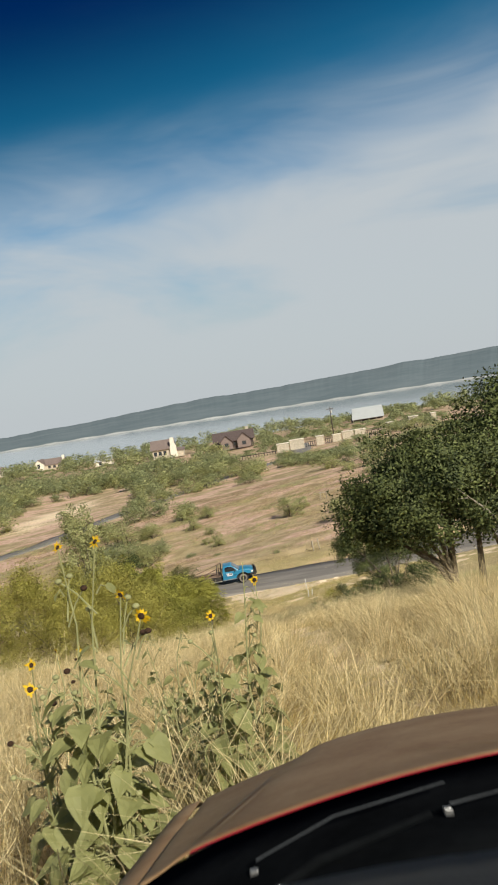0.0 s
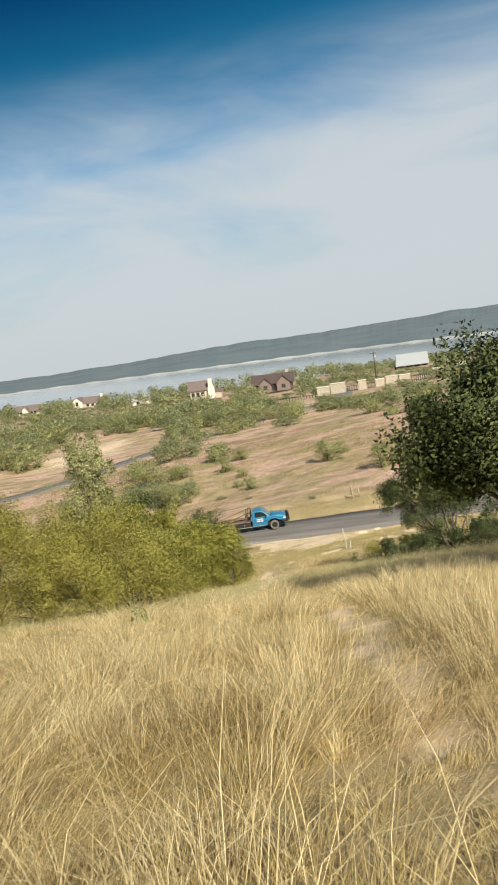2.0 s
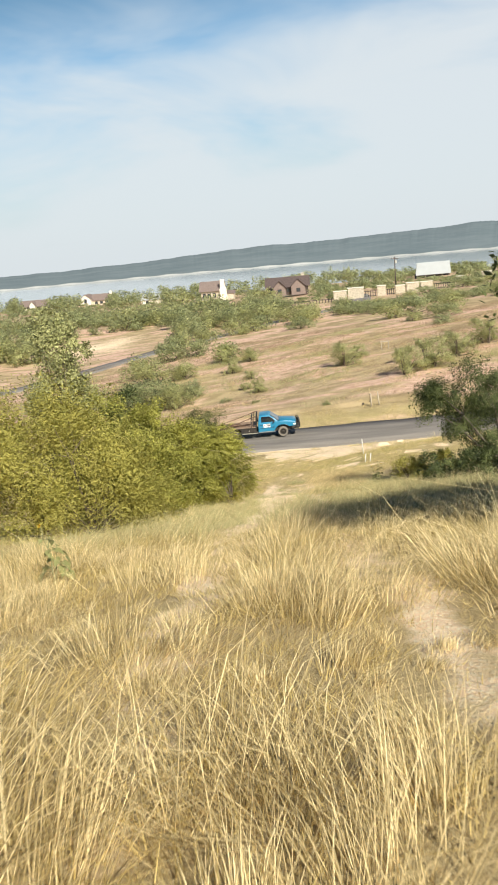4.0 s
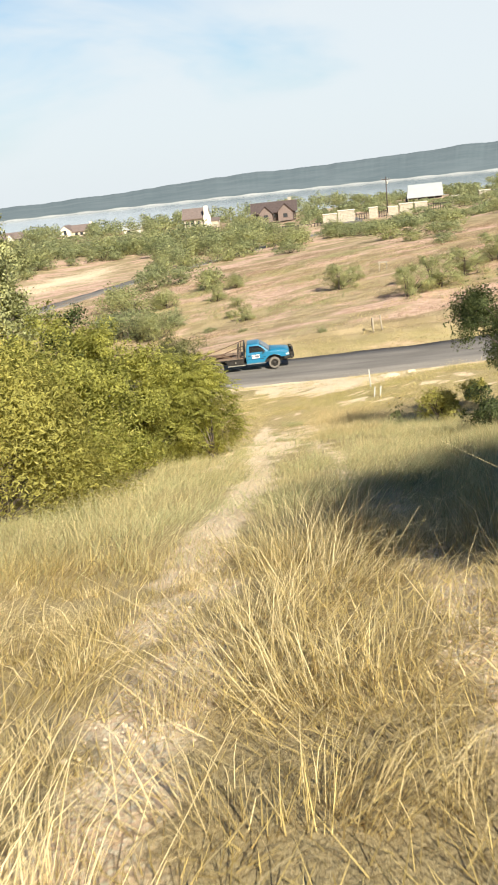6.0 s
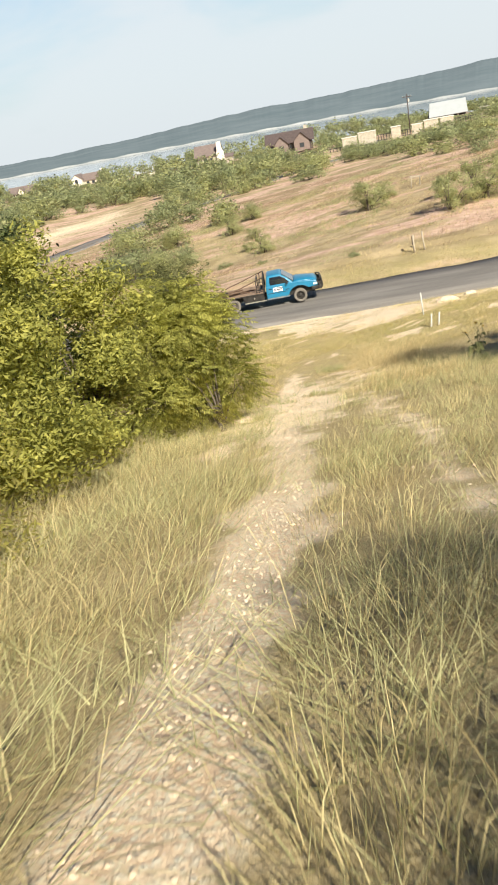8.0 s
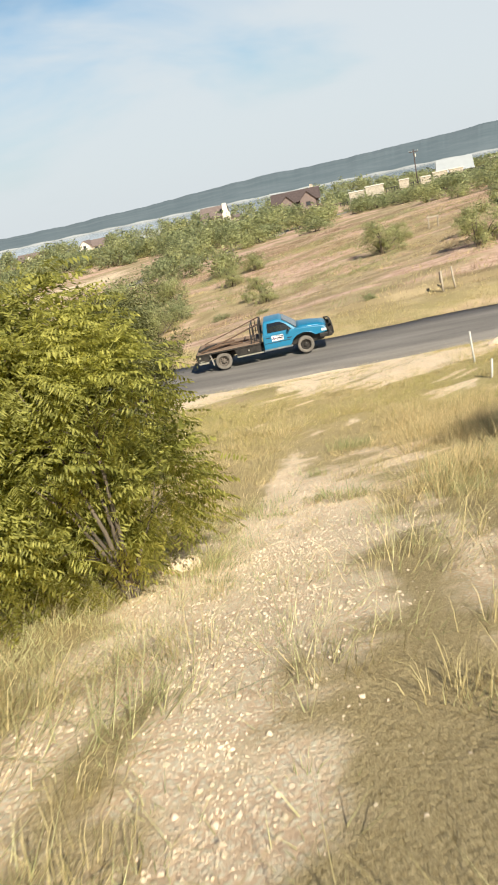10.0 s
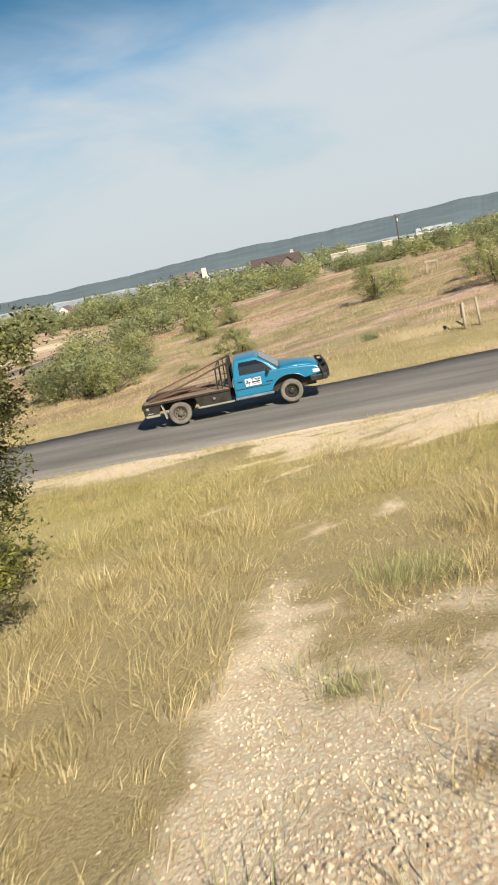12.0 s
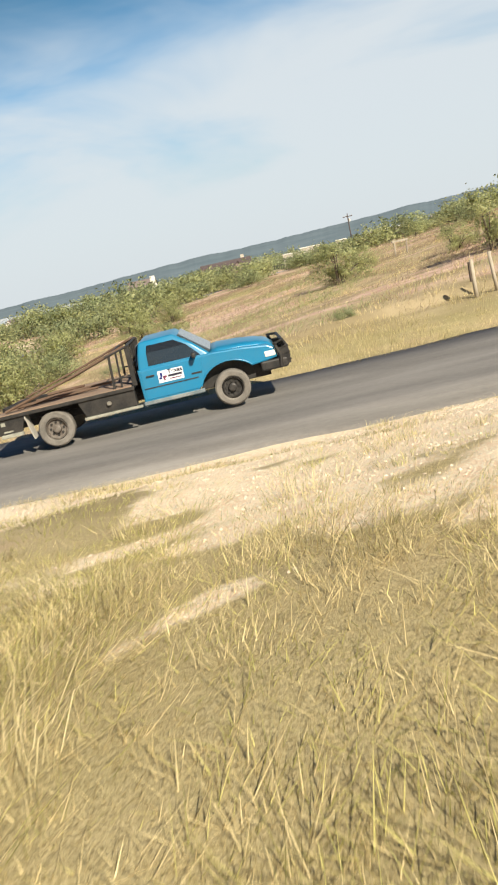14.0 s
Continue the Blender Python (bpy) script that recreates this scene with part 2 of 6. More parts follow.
# Juniper leaf again in lighter tones, sunlight put into the colour.
M_JUNIPER_SUNLIT = leafy("sunlit_juniper_leaf", (0.098, 0.115, 0.046), (0.32, 0.31, 0.122), 0.35, 0.25, grain=0.35, patch=2.0)
M_SILVER = leafy("silvery_leaf", (0.33, 0.345, 0.145), (0.54, 0.53, 0.26), 0.35, 0.3)
M_BARK = material("grey_bark", (0.20, 0.16, 0.12), 0.95, vary=0.4, scale=6, fine=50, bump=0.8, stretch=(1, 1, 0.25))
M_TWIG = material("dead_twig", (0.40, 0.35, 0.28), 0.9, vary=0.2, scale=6, fine=50, bump=0.4)
M_STONE = material("pale_limestone", (0.90, 0.72, 0.51), 0.95, vary=0.2, scale=3, fine=25, bump=0.4, island=0.25)
M_WATER = material("lake_water", (0.30, 0.335, 0.335), 0.09, vary=0.12, scale=0.004, fine=0.05, bump=0.0, spec=0.5, stretch=(0.3, 2.5, 1))
# Ridge tones carry the blue-grey haze of distance in their base colour.
M_HILL = material("hazed_wooded_hill", (0.140, 0.180, 0.198), 1.0, vary=0.14, scale=0.012, fine=0.06, bump=0.0, second=(0.190, 0.230, 0.246), spec=0.0, stretch=(0.8, 1.0, 4))
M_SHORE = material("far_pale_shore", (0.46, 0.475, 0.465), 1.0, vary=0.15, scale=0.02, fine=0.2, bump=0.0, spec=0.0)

# ---------------------------------------------------------------- mesh helpers


def part(name, bm, mat, parent=None, label="", smooth=False):
    """Links a bmesh as one mesh object, under a thing or a part if one is given."""
    me = bpy.data.meshes.new(name)
    bm.normal_update()
    bm.to_mesh(me)
    bm.free()
    if smooth:
        me.shade_smooth()
    me.materials.append(mat)
    ob = new(name, me)
    ob.parent = parent
    if label:
        ob["label"] = label
    return ob


def raw(name, verts, faces, mat, parent=None, label="", normals=None):
    """A large mesh from arrays; faces all of one length."""
    me = bpy.data.meshes.new(name)
    verts = np.asarray(verts, np.float32)
    faces = np.asarray(faces, np.int32)
    k = faces.shape[1]
    me.vertices.add(len(verts))
    me.vertices.foreach_set("co", verts.ravel())
    me.loops.add(faces.size)
    me.loops.foreach_set("vertex_index", faces.ravel())
    me.polygons.add(len(faces))
    me.polygons.foreach_set("loop_start", np.arange(0, faces.size, k, dtype=np.int32))
    me.update(calc_edges=True)
    if normals is not None:
        me.normals_split_custom_set_from_vertices(normals.tolist())
    me.materials.append(mat)
    ob = new(name, me)
    ob.parent = parent
    if label:
        ob["label"] = label
    return ob


def box(bm, x0, x1, y0, y1, z0, z1, bevel=0.0):
    vs = [bm.verts.new(p) for p in ((x0, y0, z0), (x1, y0, z0), (x1, y1, z0), (x0, y1, z0), (x0, y0, z1), (x1, y0, z1), (x1, y1, z1), (x0, y1, z1))]
    fs = [bm.faces.new([vs[i] for i in f]) for f in ((0, 3, 2, 1), (4, 5, 6, 7), (0, 1, 5, 4), (1, 2, 6, 5), (2, 3, 7, 6), (3, 0, 4, 7))]
    if bevel:
        bmesh.ops.bevel(bm, geom=list({e for f in fs for e in f.edges}), offset=bevel, segments=2, affect="EDGES", profile=0.5)


def extrude_profile(bm, pts, y0, y1, bevel=0.0):
    """A closed outline in x and z, given thickness along y."""
    a = [bm.verts.new((x, y0, z)) for x, z in pts]
    c = [bm.verts.new((x, y1, z)) for x, z in pts]
    n = len(pts)
    caps = [bm.faces.new(a), bm.faces.new(list(reversed(c)))]
    for i in range(n):
        bm.faces.new((a[i], c[i], c[(i + 1) % n], a[(i + 1) % n]))
    bmesh.ops.recalc_face_normals(bm, faces=bm.faces)
    if bevel:
        bmesh.ops.bevel(bm, geom=[e for f in caps for e in f.edges], offset=bevel, segments=2, affect="EDGES", profile=0.5)


def tube(bm, pts, radii, sides=7):
    """A tapered round limb through points."""
    rings = []
    pts = [Vector(p) for p in pts]
    for i, p in enumerate(pts):
        way = (pts[min(i + 1, len(pts) - 1)] - pts[max(i - 1, 0)]).normalized()
        side = way.cross(Vector((0.31, 0.9, 0.22))).normalized()
        up = side.cross(way)
        rings.append([bm.verts.new(p + (side * math.cos(a) + up * math.sin(a)) * radii[i]) for a in (2 * math.pi * k / sides for k in range(sides))])
    for a, c in zip(rings, rings[1:]):
        for k in range(sides):
            bm.faces.new((a[k], a[(k + 1) % sides], c[(k + 1) % sides], c[k]))
    bm.faces.new(list(reversed(rings[0])))
    bm.faces.new(rings[-1])


def disc_solid(bm, centre, axis_y0, axis_y1, outline, sides=28):
    """A turned solid about the y axis: outline is (radius, fraction along) pairs."""
    rings = []
    for r, f in outline:
        y = axis_y0 + (axis_y1 - axis_y0) * f
        rings.append([bm.verts.new((centre[0] + r * math.cos(2 * math.pi * k / sides), y, centre[1] + r * math.sin(2 * math.pi * k / sides))) for k in range(sides)])
    for a, c in zip(rings, rings[1:]):
        for k in range(sides):
            bm.faces.new((a[k], a[(k + 1) % sides], c[(k + 1) % sides], c[k]))
    bm.faces.new(rings[0])
    bm.faces.new(rings[-1])
    bmesh.ops.recalc_face_normals(bm, faces=bm.faces)


rng = np.random.default_rng(11)


def leaf_arrays(places, sizes, aspect=0.5, up=0.3, droop=0.0):
    """Small folded leaves at places, turned at random: vertices and triangles."""
    n = len(places)
    d = rng.normal(size=(n, 3))
    d[:, 2] = d[:, 2] * (1 - up) - droop
    d /= np.linalg.norm(d, axis=1)[:, None]
    w = np.cross(d, rng.normal(size=(n, 3)))
    w /= np.linalg.norm(w, axis=1)[:, None]
    h = np.cross(d, w)
    s = sizes[:, None]
    tip, base = places + d * s * 0.5, places - d * s * 0.5
    l = places + w * s * aspect * 0.5 + h * s * 0.08
    r = places - w * s * aspect * 0.5 + h * s * 0.08
    v = np.stack([base, l, tip, r], 1).reshape(-1, 3)
    q = np.arange(n)[:, None] * 4
    return v, np.concatenate([q + [[0, 1, 2]], q + [[0, 2, 3]]])


def rounded(v, f, clumps, soft=0.6):
    """Leaves of a crown turned outwards, and their soft normals, which follow the masses that they belong to."""
    c = np.array([[*p, *r] for p, r in clumps], float)
    mid = v.reshape(-1, 4, 3).mean(1)
    best, out = np.full(len(mid), 1e9), np.zeros_like(mid)
    for row in c:
        d = (mid - row[:3]) / row[3:]
        q = (d ** 2).sum(1)
        near = q < best
        best[near], out[near] = q[near], (d / row[3:])[near]
    whole = (mid - c[:, :3].mean(0)) / (np.ptp(c[:, :3], axis=0) + c[:, 3:].mean(0))
    unit = lambda a: a / np.maximum(np.linalg.norm(a, axis=1), 1e-6)[:, None]
    out = unit(unit(out) * .6 + unit(whole) * .4)
    p = v.reshape(-1, 4, 3)
    leaf = unit(np.cross(p[:, 2] - p[:, 0], p[:, 3] - p[:, 1]))
    turn = (leaf * out).sum(1) < 0
    p[turn] = p[turn][:, [0, 3, 2, 1]]
    leaf[turn] *= -1
    return p.reshape(-1, 3), f, np.repeat(unit(out * soft + leaf * (1 - soft)), 4, axis=0)


def clump_points(clumps, count, shell=0.45, tufts=0, tall=1.0):
    """Points within ellipsoids (centre, radii), denser near their skins; gathered in tufts with gaps between."""
    c = np.array([[*p, *r] for p, r in clumps], float)
    vol = c[:, 3] * c[:, 4] * c[:, 5]

    def scatter(n):
        pick = rng.choice(len(c), n, p=vol ** 0.7 / (vol ** 0.7).sum())
        d = rng.normal(size=(n, 3))
        d /= np.linalg.norm(d, axis=1)[:, None]
        ragged = 1 + 0.22 * np.sin(7 * d[:, 0] + 3 * pick) * np.sin(6 * d[:, 1] + pick) + 0.15 * np.sin(13 * d[:, 2] + 5 * pick)
        r = rng.random(n) ** shell * ragged
        return c[pick, :3] + d * c[pick, 3:] * r[:, None], c[pick, 3]

    if not tufts:
        return scatter(count)[0]
    heart, rad = scatter(tufts)
    weight = rng.uniform(.3, 1.7, tufts)
    k = rng.choice(tufts, count, p=weight / weight.sum())
    spread = rng.normal(size=(count, 3)).clip(-1.5, 1.5) * (rad[k] * .20 * rng.uniform(.7, 1.3, tufts)[k])[:, None]
    spread[:, 2] *= tall
    return heart[k] + spread

NEAR_Y = [-400, -200, -120, -80, -68.5, -63.8, -58.8, -50.6, -46.9, -43.4, -38, -34.1, -31.1, -28.9, -26.6, -24.5, -22.2, -19.8, -17.6, -15.6, -12, -9, -6, -3.6, 2.8]
NEAR_Z = [40, 34, 24, 16.5, 14.25, 13.3, 12.08, 10.24, 9.31, 8.38, 6.92, 5.83, 5.0, 4.42, 3.82, 3.25, 2.7, 2.2, 1.78, 1.45, 1.12, .88, .47, -.02, -.04]
FAR_Y = [2.8, 4.5, 7, 15, 25, 33, 50, 75, 110, 150, 200, 280, 420, 500, 560, 700]
FAR_Z = [-.04, .1, .1, -.25, -.6, -.35, -.5, -.8, -1.6, -2.0, -4.0, -6.0, -10.5, -14.5, -19, -24]
FAR_S = [.015, .02, .05, .1, .13, .13, .11, .09, .07, .05, .04, .03, .02, .01, 0, 0]


def height(x, y):
    x, y = np.asarray(x, float), np.asarray(y, float)
    near = np.interp(y, NEAR_Y, NEAR_Z)
    slope = np.interp(y, [-70, -40, -12, -3.6], [.04, .07, .09, .015])
    xr = np.clip(x - 4, -40, 40)
    near = near + slope * np.where(xr > 0, xr, xr * .5) * np.where(y < -3.6, 1, 0) + np.where(y >= -3.6, .015 * xr, 0)
    far = np.interp(y, FAR_Y, FAR_Z) + np.interp(y, FAR_Y, FAR_S) * np.clip(x - 4, -45, 60)
    z = np.where(y < 2.8, near, far)
    out = (y < -3.9) | (y > 3.2)
    bump = .05 * np.sin(.9 * x + 1.3 * np.sin(.4 * y)) * np.sin(.7 * y + .8) + .025 * np.sin(1.3 * x + 1.6 * np.sin(.7 * y)) * np.sin(1.1 * y + 1.4 * np.sin(.5 * x + 2)) + .012 * np.sin(3.1 * x + 2 * np.sin(1.3 * y)) * np.sin(2.7 * y + 2 * np.sin(1.1 * x)) + .25 * np.sin(.11 * x + .5) * np.sin(.13 * y) * (y > 8)
    return z + np.where(out, bump, 0)


def path_x(y):
    return np.interp(y, [-68.5, -58.7, -50.5, -43.2, -33.8, -26.3, -15.2, 0], [7.0, 6.8, 6.15, 5.6, 5.4, 4.8, 4.55, 4.5])


def wave(x, y, k):
    return np.sin(k * x + 1.7 * np.sin(k * .8 * y)) * np.sin(k * 1.1 * y + 1.3 * np.sin(k * .6 * x + 1))


def bare_mask(x, y):
    """How bare the ground is: wheel ruts, gravelled stretch, verges."""
    u = x - path_x(y)
    edge = .18 * wave(x, y, 1.9)
    fade = (y > -56) * (y < -16) * np.interp(y, [-56, -48, -40, -20, -16], [0, .55, .9, .9, .1])
    rut = np.maximum(np.exp(-((u + np.interp(y, [-44, -36, -29], [.7, .63, .6]) + edge) / .30) ** 2) * fade, np.exp(-((u - 1.12 + edge) / .27) ** 2) * np.interp(y, [-63, -59, -46, -42, -20, -16], [0, .62, .66, .45, .45, 0]))
    rut = np.maximum(rut, np.exp(-((u + 1.5 + edge) / .28) ** 2) * np.interp(y, [-32, -30, -25, -23], [0, .85, .85, 0]))
    strewn = np.clip(1.5 * wave(x + .6, y * 1.2, 1.9) - .1, 0, .9) * np.interp(y, [-28, -26, -20.5, -17.2], [0, 1, .9, 0]) * np.interp(u, [-.8, -.3, 2.0, 3.0], [0, 1, 1, 0])
    spread = np.exp(-((u - np.interp(y, [-29, -25, -18], [-.5, -.2, .25]) - .3 * wave(x, y, 1.2)) / np.interp(y, [-29, -25, -22, -18], [.75, 1.15, .85, .5])) ** 4) * np.exp(-((y + 24.8) / 5.0) ** 4) * (.82 + .25 * wave(x, y, 1.1))
    reach = np.interp(x, [1.2, 2.5, 3.6, 4.6, 8, 11, 14], [4.5, 6.0, 8.6, 10.8, 11.2, 9.5, 4.5])
    stony = np.clip((y + reach) / 1.2, 0, 1) * (y < -3.4) * (.9 + .4 * wave(x, y, 1.3) + .2 * wave(x + 3, y, .5) + .4 * wave(x + 1, y, 4.3))
    verge = np.exp(-((y + np.interp(x, [-6, 1, 5], [5.4, 5.2, 4.6]) + .6 * wave(x, y, .7)) / np.interp(x, [-6, 1, 5], [1.8, 1.7, 1.15])) ** 2) * (np.interp(x, [-2, 4], [.72, 1.0]) + .35 * wave(x, y, .9))
    soil = np.exp(-((y - 19 - .3 * x) / 7) ** 2) * .2 * (x > -2) + np.exp(-((x + 39) / 11) ** 2) * np.exp(-((y - 110) / 26) ** 2) * .42 * (1 + .5 * wave(x, y, .35))
    worn = np.clip(1.7 * wave(x + 1.3, y * 1.3, 1.4) + 1.1 * wave(x, y + 2, 3.9) - .85, 0, .85) * np.clip((y + 17) / 3, 0, 1) * (y < -5) * np.clip((x - 1.5) / 2, 0, 1)
    return np.clip(np.maximum.reduce([rut, spread, strewn, stony, verge, soil, worn]), 0, 1)


def green_mask(x, y):
    near = np.exp(-((y + 11.5) / 3.8) ** 2) * (.45 + .4 * wave(x, y, .5)) * (1 - np.exp(-((x - path_x(y) - .3) / 2) ** 2) * .5)
    far = np.exp(-((y - 4.6) / 2.2) ** 2) * .5
    low = np.exp(-((x + 14) / 9) ** 2) * np.exp(-((y - 30) / 16) ** 2) * .55
    return np.clip(near + far + low, 0, 1)


def thatch_mask(x, y):
    return np.clip((-7.5 - y) / 2, 0, 1)


def spaced(lo, hi, fine_lo, fine_hi, step, grow=1.14):
    inner = list(np.arange(fine_lo, fine_hi + 1e-6, step))
    d, up = step, []
    p = fine_hi
    while p < hi:
        d *= grow
        p += d
        up.append(min(p, hi))
    d, down, p = step, [], fine_lo
    while p > lo:
        d *= grow
        p -= d
        down.append(max(p, lo))
    return np.array(down[::-1] + inner + up)


def build_ground():
    xs, ys = spaced(-2600, 2600, -10, 20, 0.40, 1.11), spaced(-500, 760, -72, 12, 0.36, 1.045)
    gx, gy = np.meshgrid(xs, ys)
    gz = height(gx, gy)
    # the sheet dips under the carriageways so that they lie on it
    v = np.stack([gx, gy, gz], -1).reshape(-1, 3)
    nx, ny = len(xs), len(ys)
    i = (np.arange(ny - 1)[:, None] * nx + np.arange(nx - 1)[None]).reshape(-1, 1)
    ob = raw("ground", v, i + [[0, 1, nx + 1, nx]], M_GROUND)
    ob.data.shade_smooth()
    for name, mask in (("bare", bare_mask), ("greenish", green_mask), ("thatch", thatch_mask)):
        a = ob.data.attributes.new(name, "FLOAT", "POINT")
        a.data.foreach_set("value", np.ascontiguousarray(mask(v[:, 0], v[:, 1]), np.float32))
    return tagged(ob, "dry grassy hillside with pale stony soil", "ground", kind="structure")


build_ground()


def road_strip(name, line, half, mat, lift, ragged, label):
    """A carriageway along a line of points on the ground, with ragged edges and a skirt."""
    pts = []
    for (x0, y0), (x1, y1) in zip(line, line[1:]):
        n = max(2, int(math.hypot(x1 - x0, y1 - y0) / 0.6))
        pts += [(x0 + (x1 - x0) * k / n, y0 + (y1 - y0) * k / n) for k in range(n)]
    p = np.array(pts + [line[-1]])
    for _ in range(14):
        p[1:-1] = (p[:-2] + p[1:-1] * 2 + p[2:]) / 4
    way = np.gradient(p, axis=0)
    side = np.stack([-way[:, 1], way[:, 0]], 1) / np.linalg.norm(way, axis=1)[:, None]
    m = len(p)
    wob = np.convolve(rng.normal(size=m), np.ones(3) / 3, "same") * ragged
    wob2 = np.convolve(rng.normal(size=m), np.ones(3) / 3, "same") * ragged
    offs = [-(half + .05), -half, -half * .5, 0, half * .5, half, half + .05]
    rows = []
    for k, o in enumerate(offs):
        w = wob if k < 2 else wob2 if k > 4 else 0 * wob
        q = p + side * (o + w * np.sign(o))[:, None]
        z = height(q[:, 0], q[:, 1]) + lift + .015 * (1 - (o / half) ** 2)
        if k in (0, len(offs) - 1):
            z = z - lift - .12
        rows.append(np.column_stack([q, z]))
    v = np.stack(rows, 1).reshape(-1, 3)
    c = len(offs)
    i = (np.arange(m - 1)[:, None] * c + np.arange(c - 1)[None]).reshape(-1, 1)
    ob = raw(name, v, i + [[0, c, c + 1, 1]], mat)
    ob.data.shade_smooth()
    return tagged(ob, label, "road", kind="structure")


road_strip("road", [(-160, -9.5), (-60, -4.0), (-20, -1.6), (0, -0.55), (12, -0.1), (25, 1.6), (45, 6.0), (90, 20)], 3.0, M_ASPHALT, 0.06, 0.16, "narrow worn grey asphalt road")
road_strip("road_far", [(-120, 44), (-70, 50), (-45, 59), (-33, 67), (-24, 78), (-14, 92), (-6, 106), (4, 116), (12, 128), (17, 143), (19, 190)], 2.6, M_ASPHALT2, 0.08, 0.1, "pale grey asphalt lane winding to a stone gateway")


def build_lake():
    xs, ys = np.linspace(-2600, 2600, 60), np.linspace(480, 1640, 30)
    gx, gy = np.meshgrid(xs, ys)
    v = np.stack([gx, gy, 0 * gx - 16.2], -1).reshape(-1, 3)
    i = (np.arange(29)[:, None] * 60 + np.arange(59)[None]).reshape(-1, 1)
    tagged(raw("water", v, i + [[0, 1, 61, 60]], M_WATER), "calm pale blue lake under hazy light", "lake", kind="structure")


build_lake()


def build_hills():
    """The wooded far side of the lake, as one long ridge."""
    az = np.radians(np.linspace(-62, 62, 1300))
    deg = np.degrees(az)
    crest = np.interp(deg, [-62, -40, -24, -16, -11, -9, -6, -2, 4, 10, 17, 21, 35, 62], [70, 62, 40, 29, 27, 24, 19, 17, 15, 6, -3, -2, 4, 20])
    drift = np.convolve(np.cumsum(rng.normal(size=len(deg))), np.ones(5) / 5, 'same')
    crest = crest + .35 * (drift - np.convolve(drift, np.ones(81) / 81, 'same')) + .18 * rng.normal(size=len(deg))
    rows = []
    for f, h in ((0, 0), (.04, .03), (.15, .22), (.35, .55), (.6, .85), (.8, 1.0), (1.1, .97)):
        r = np.interp(f, [0, .04, .15, .35, .6, .8, 1.1], [1180, 1200, 1300, 1450, 1650, 1876, 2002])
        z = -16.6 + (crest + 16.6) * h + (1.0 * np.sin(deg * 1.3 + 9 * f) * np.sin(deg * .47 + 4 * f) if 0 < h < .9 else 0)
        rows.append(np.column_stack([-np.sin(az) * r / np.cos(az) * np.cos(az), np.cos(az) * r, z]))
    m = len(az)
    v = np.stack(rows, 0).reshape(-1, 3)
    i = (np.arange(len(rows) - 1)[:, None] * m + np.arange(m - 1)[None]).reshape(-1, 1)
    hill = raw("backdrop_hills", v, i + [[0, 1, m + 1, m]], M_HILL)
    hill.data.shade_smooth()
    tagged(hill, "long wooded ridge, haze of distance put into its blue-grey colour", "hills", kind="structure")
    r0 = np.column_stack([-np.sin(az) * 1174, np.cos(az) * 1174, 0 * az - 16.1])
    r1 = np.column_stack([-np.sin(az) * 1180, np.cos(az) * 1180, 0 * az - 14.2 + .5 * np.sin(deg * 2.7)])
    v = np.concatenate([r0, r1])
    i = np.arange(m - 1)[:, None]
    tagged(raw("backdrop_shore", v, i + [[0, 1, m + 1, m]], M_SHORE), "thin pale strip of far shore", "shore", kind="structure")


build_hills()

# ---------------------------------------------------------------- grass and stones


def blades(base, high, lean, width):
    """Bent grass blades: base places, heights, lean vectors (metres at the tip), widths."""
    n = len(base)
    a = rng.random(n) * math.pi
    s = np.column_stack([np.cos(a), np.sin(a), 0 * a]) * (width / 2)[:, None]
    mid = base + np.column_stack([lean * .32, high * .6])
    tip = base + np.column_stack([lean, high * (1 - .25 * np.minimum(1, (np.hypot(*lean.T) / high) ** 2))])
    v = np.stack([base - s, base + s, mid - s * .8, mid + s * .8, tip], 1).reshape(-1, 3)
    q = np.arange(n)[:, None] * 5
    return v, np.concatenate([q + [[0, 1, 2]], q + [[1, 3, 2]], q + [[2, 3, 4]]])


def spikes(base, high, lean, width):
    """Short blades of one triangle each."""
    n = len(base)
    a = rng.random(n) * math.pi
    s = np.column_stack([np.cos(a), np.sin(a), 0 * a]) * (width / 2)[:, None]
    tip = base + np.column_stack([lean, high])
    return np.stack([base - s, base + s, tip], 1).reshape(-1, 3), np.arange(3 * n).reshape(-1, 3)


def grass_field(name, x0, x1, y0, y1, per_m2, per_clump, high, wide, mat, label, keep, spread=.09, flop=.45, lump=.5, short=False, down=1.0):
    n = int((x1 - x0) * (y1 - y0) * per_m2)
    cx, cy = rng.uniform(x0, x1, n), rng.uniform(y0, y1, n)
    ok = rng.random(n) < keep(cx, cy)
    cx, cy = cx[ok], cy[ok]
    n = len(cx)
    size = (1 + lump * wave(cx, cy, .9) + .25 * rng.normal(size=n)).clip(.35, 1.9)
    k = np.repeat(np.arange(n), rng.poisson(per_clump, n))
    m = len(k)
    off = rng.normal(size=(m, 2)) * spread * size[k][:, None]
    x, y = cx[k] + off[:, 0], cy[k] + off[:, 1]
    u = cx - path_x(cy)
    low = 1 - .55 * np.exp(-((u - 1.12) / .55) ** 4) * (cy < -40) - .25 * np.exp(-((u + .5) / .5) ** 4) * (cy > -52)
    low = low * np.interp(cy, [-55, -46], [1, down])
    h = high * (size * low)[k] * rng.uniform(.45, 1.15, m)
    clump_lean = rng.normal(size=(n, 2)) * .3 + np.array([.16, .05])
    lean = (off / spread * .3 + clump_lean[k] + rng.normal(size=(m, 2)) * .22) * (h * flop * 1.6)[:, None]
    base = np.column_stack([x, y, height(x, y) - .02])
    v, f = (spikes if short else blades)(base, h, lean, wide * rng.uniform(.6, 1.3, m))
    return tagged(raw(name, v, f, mat), label, "grass", kind="stuff")


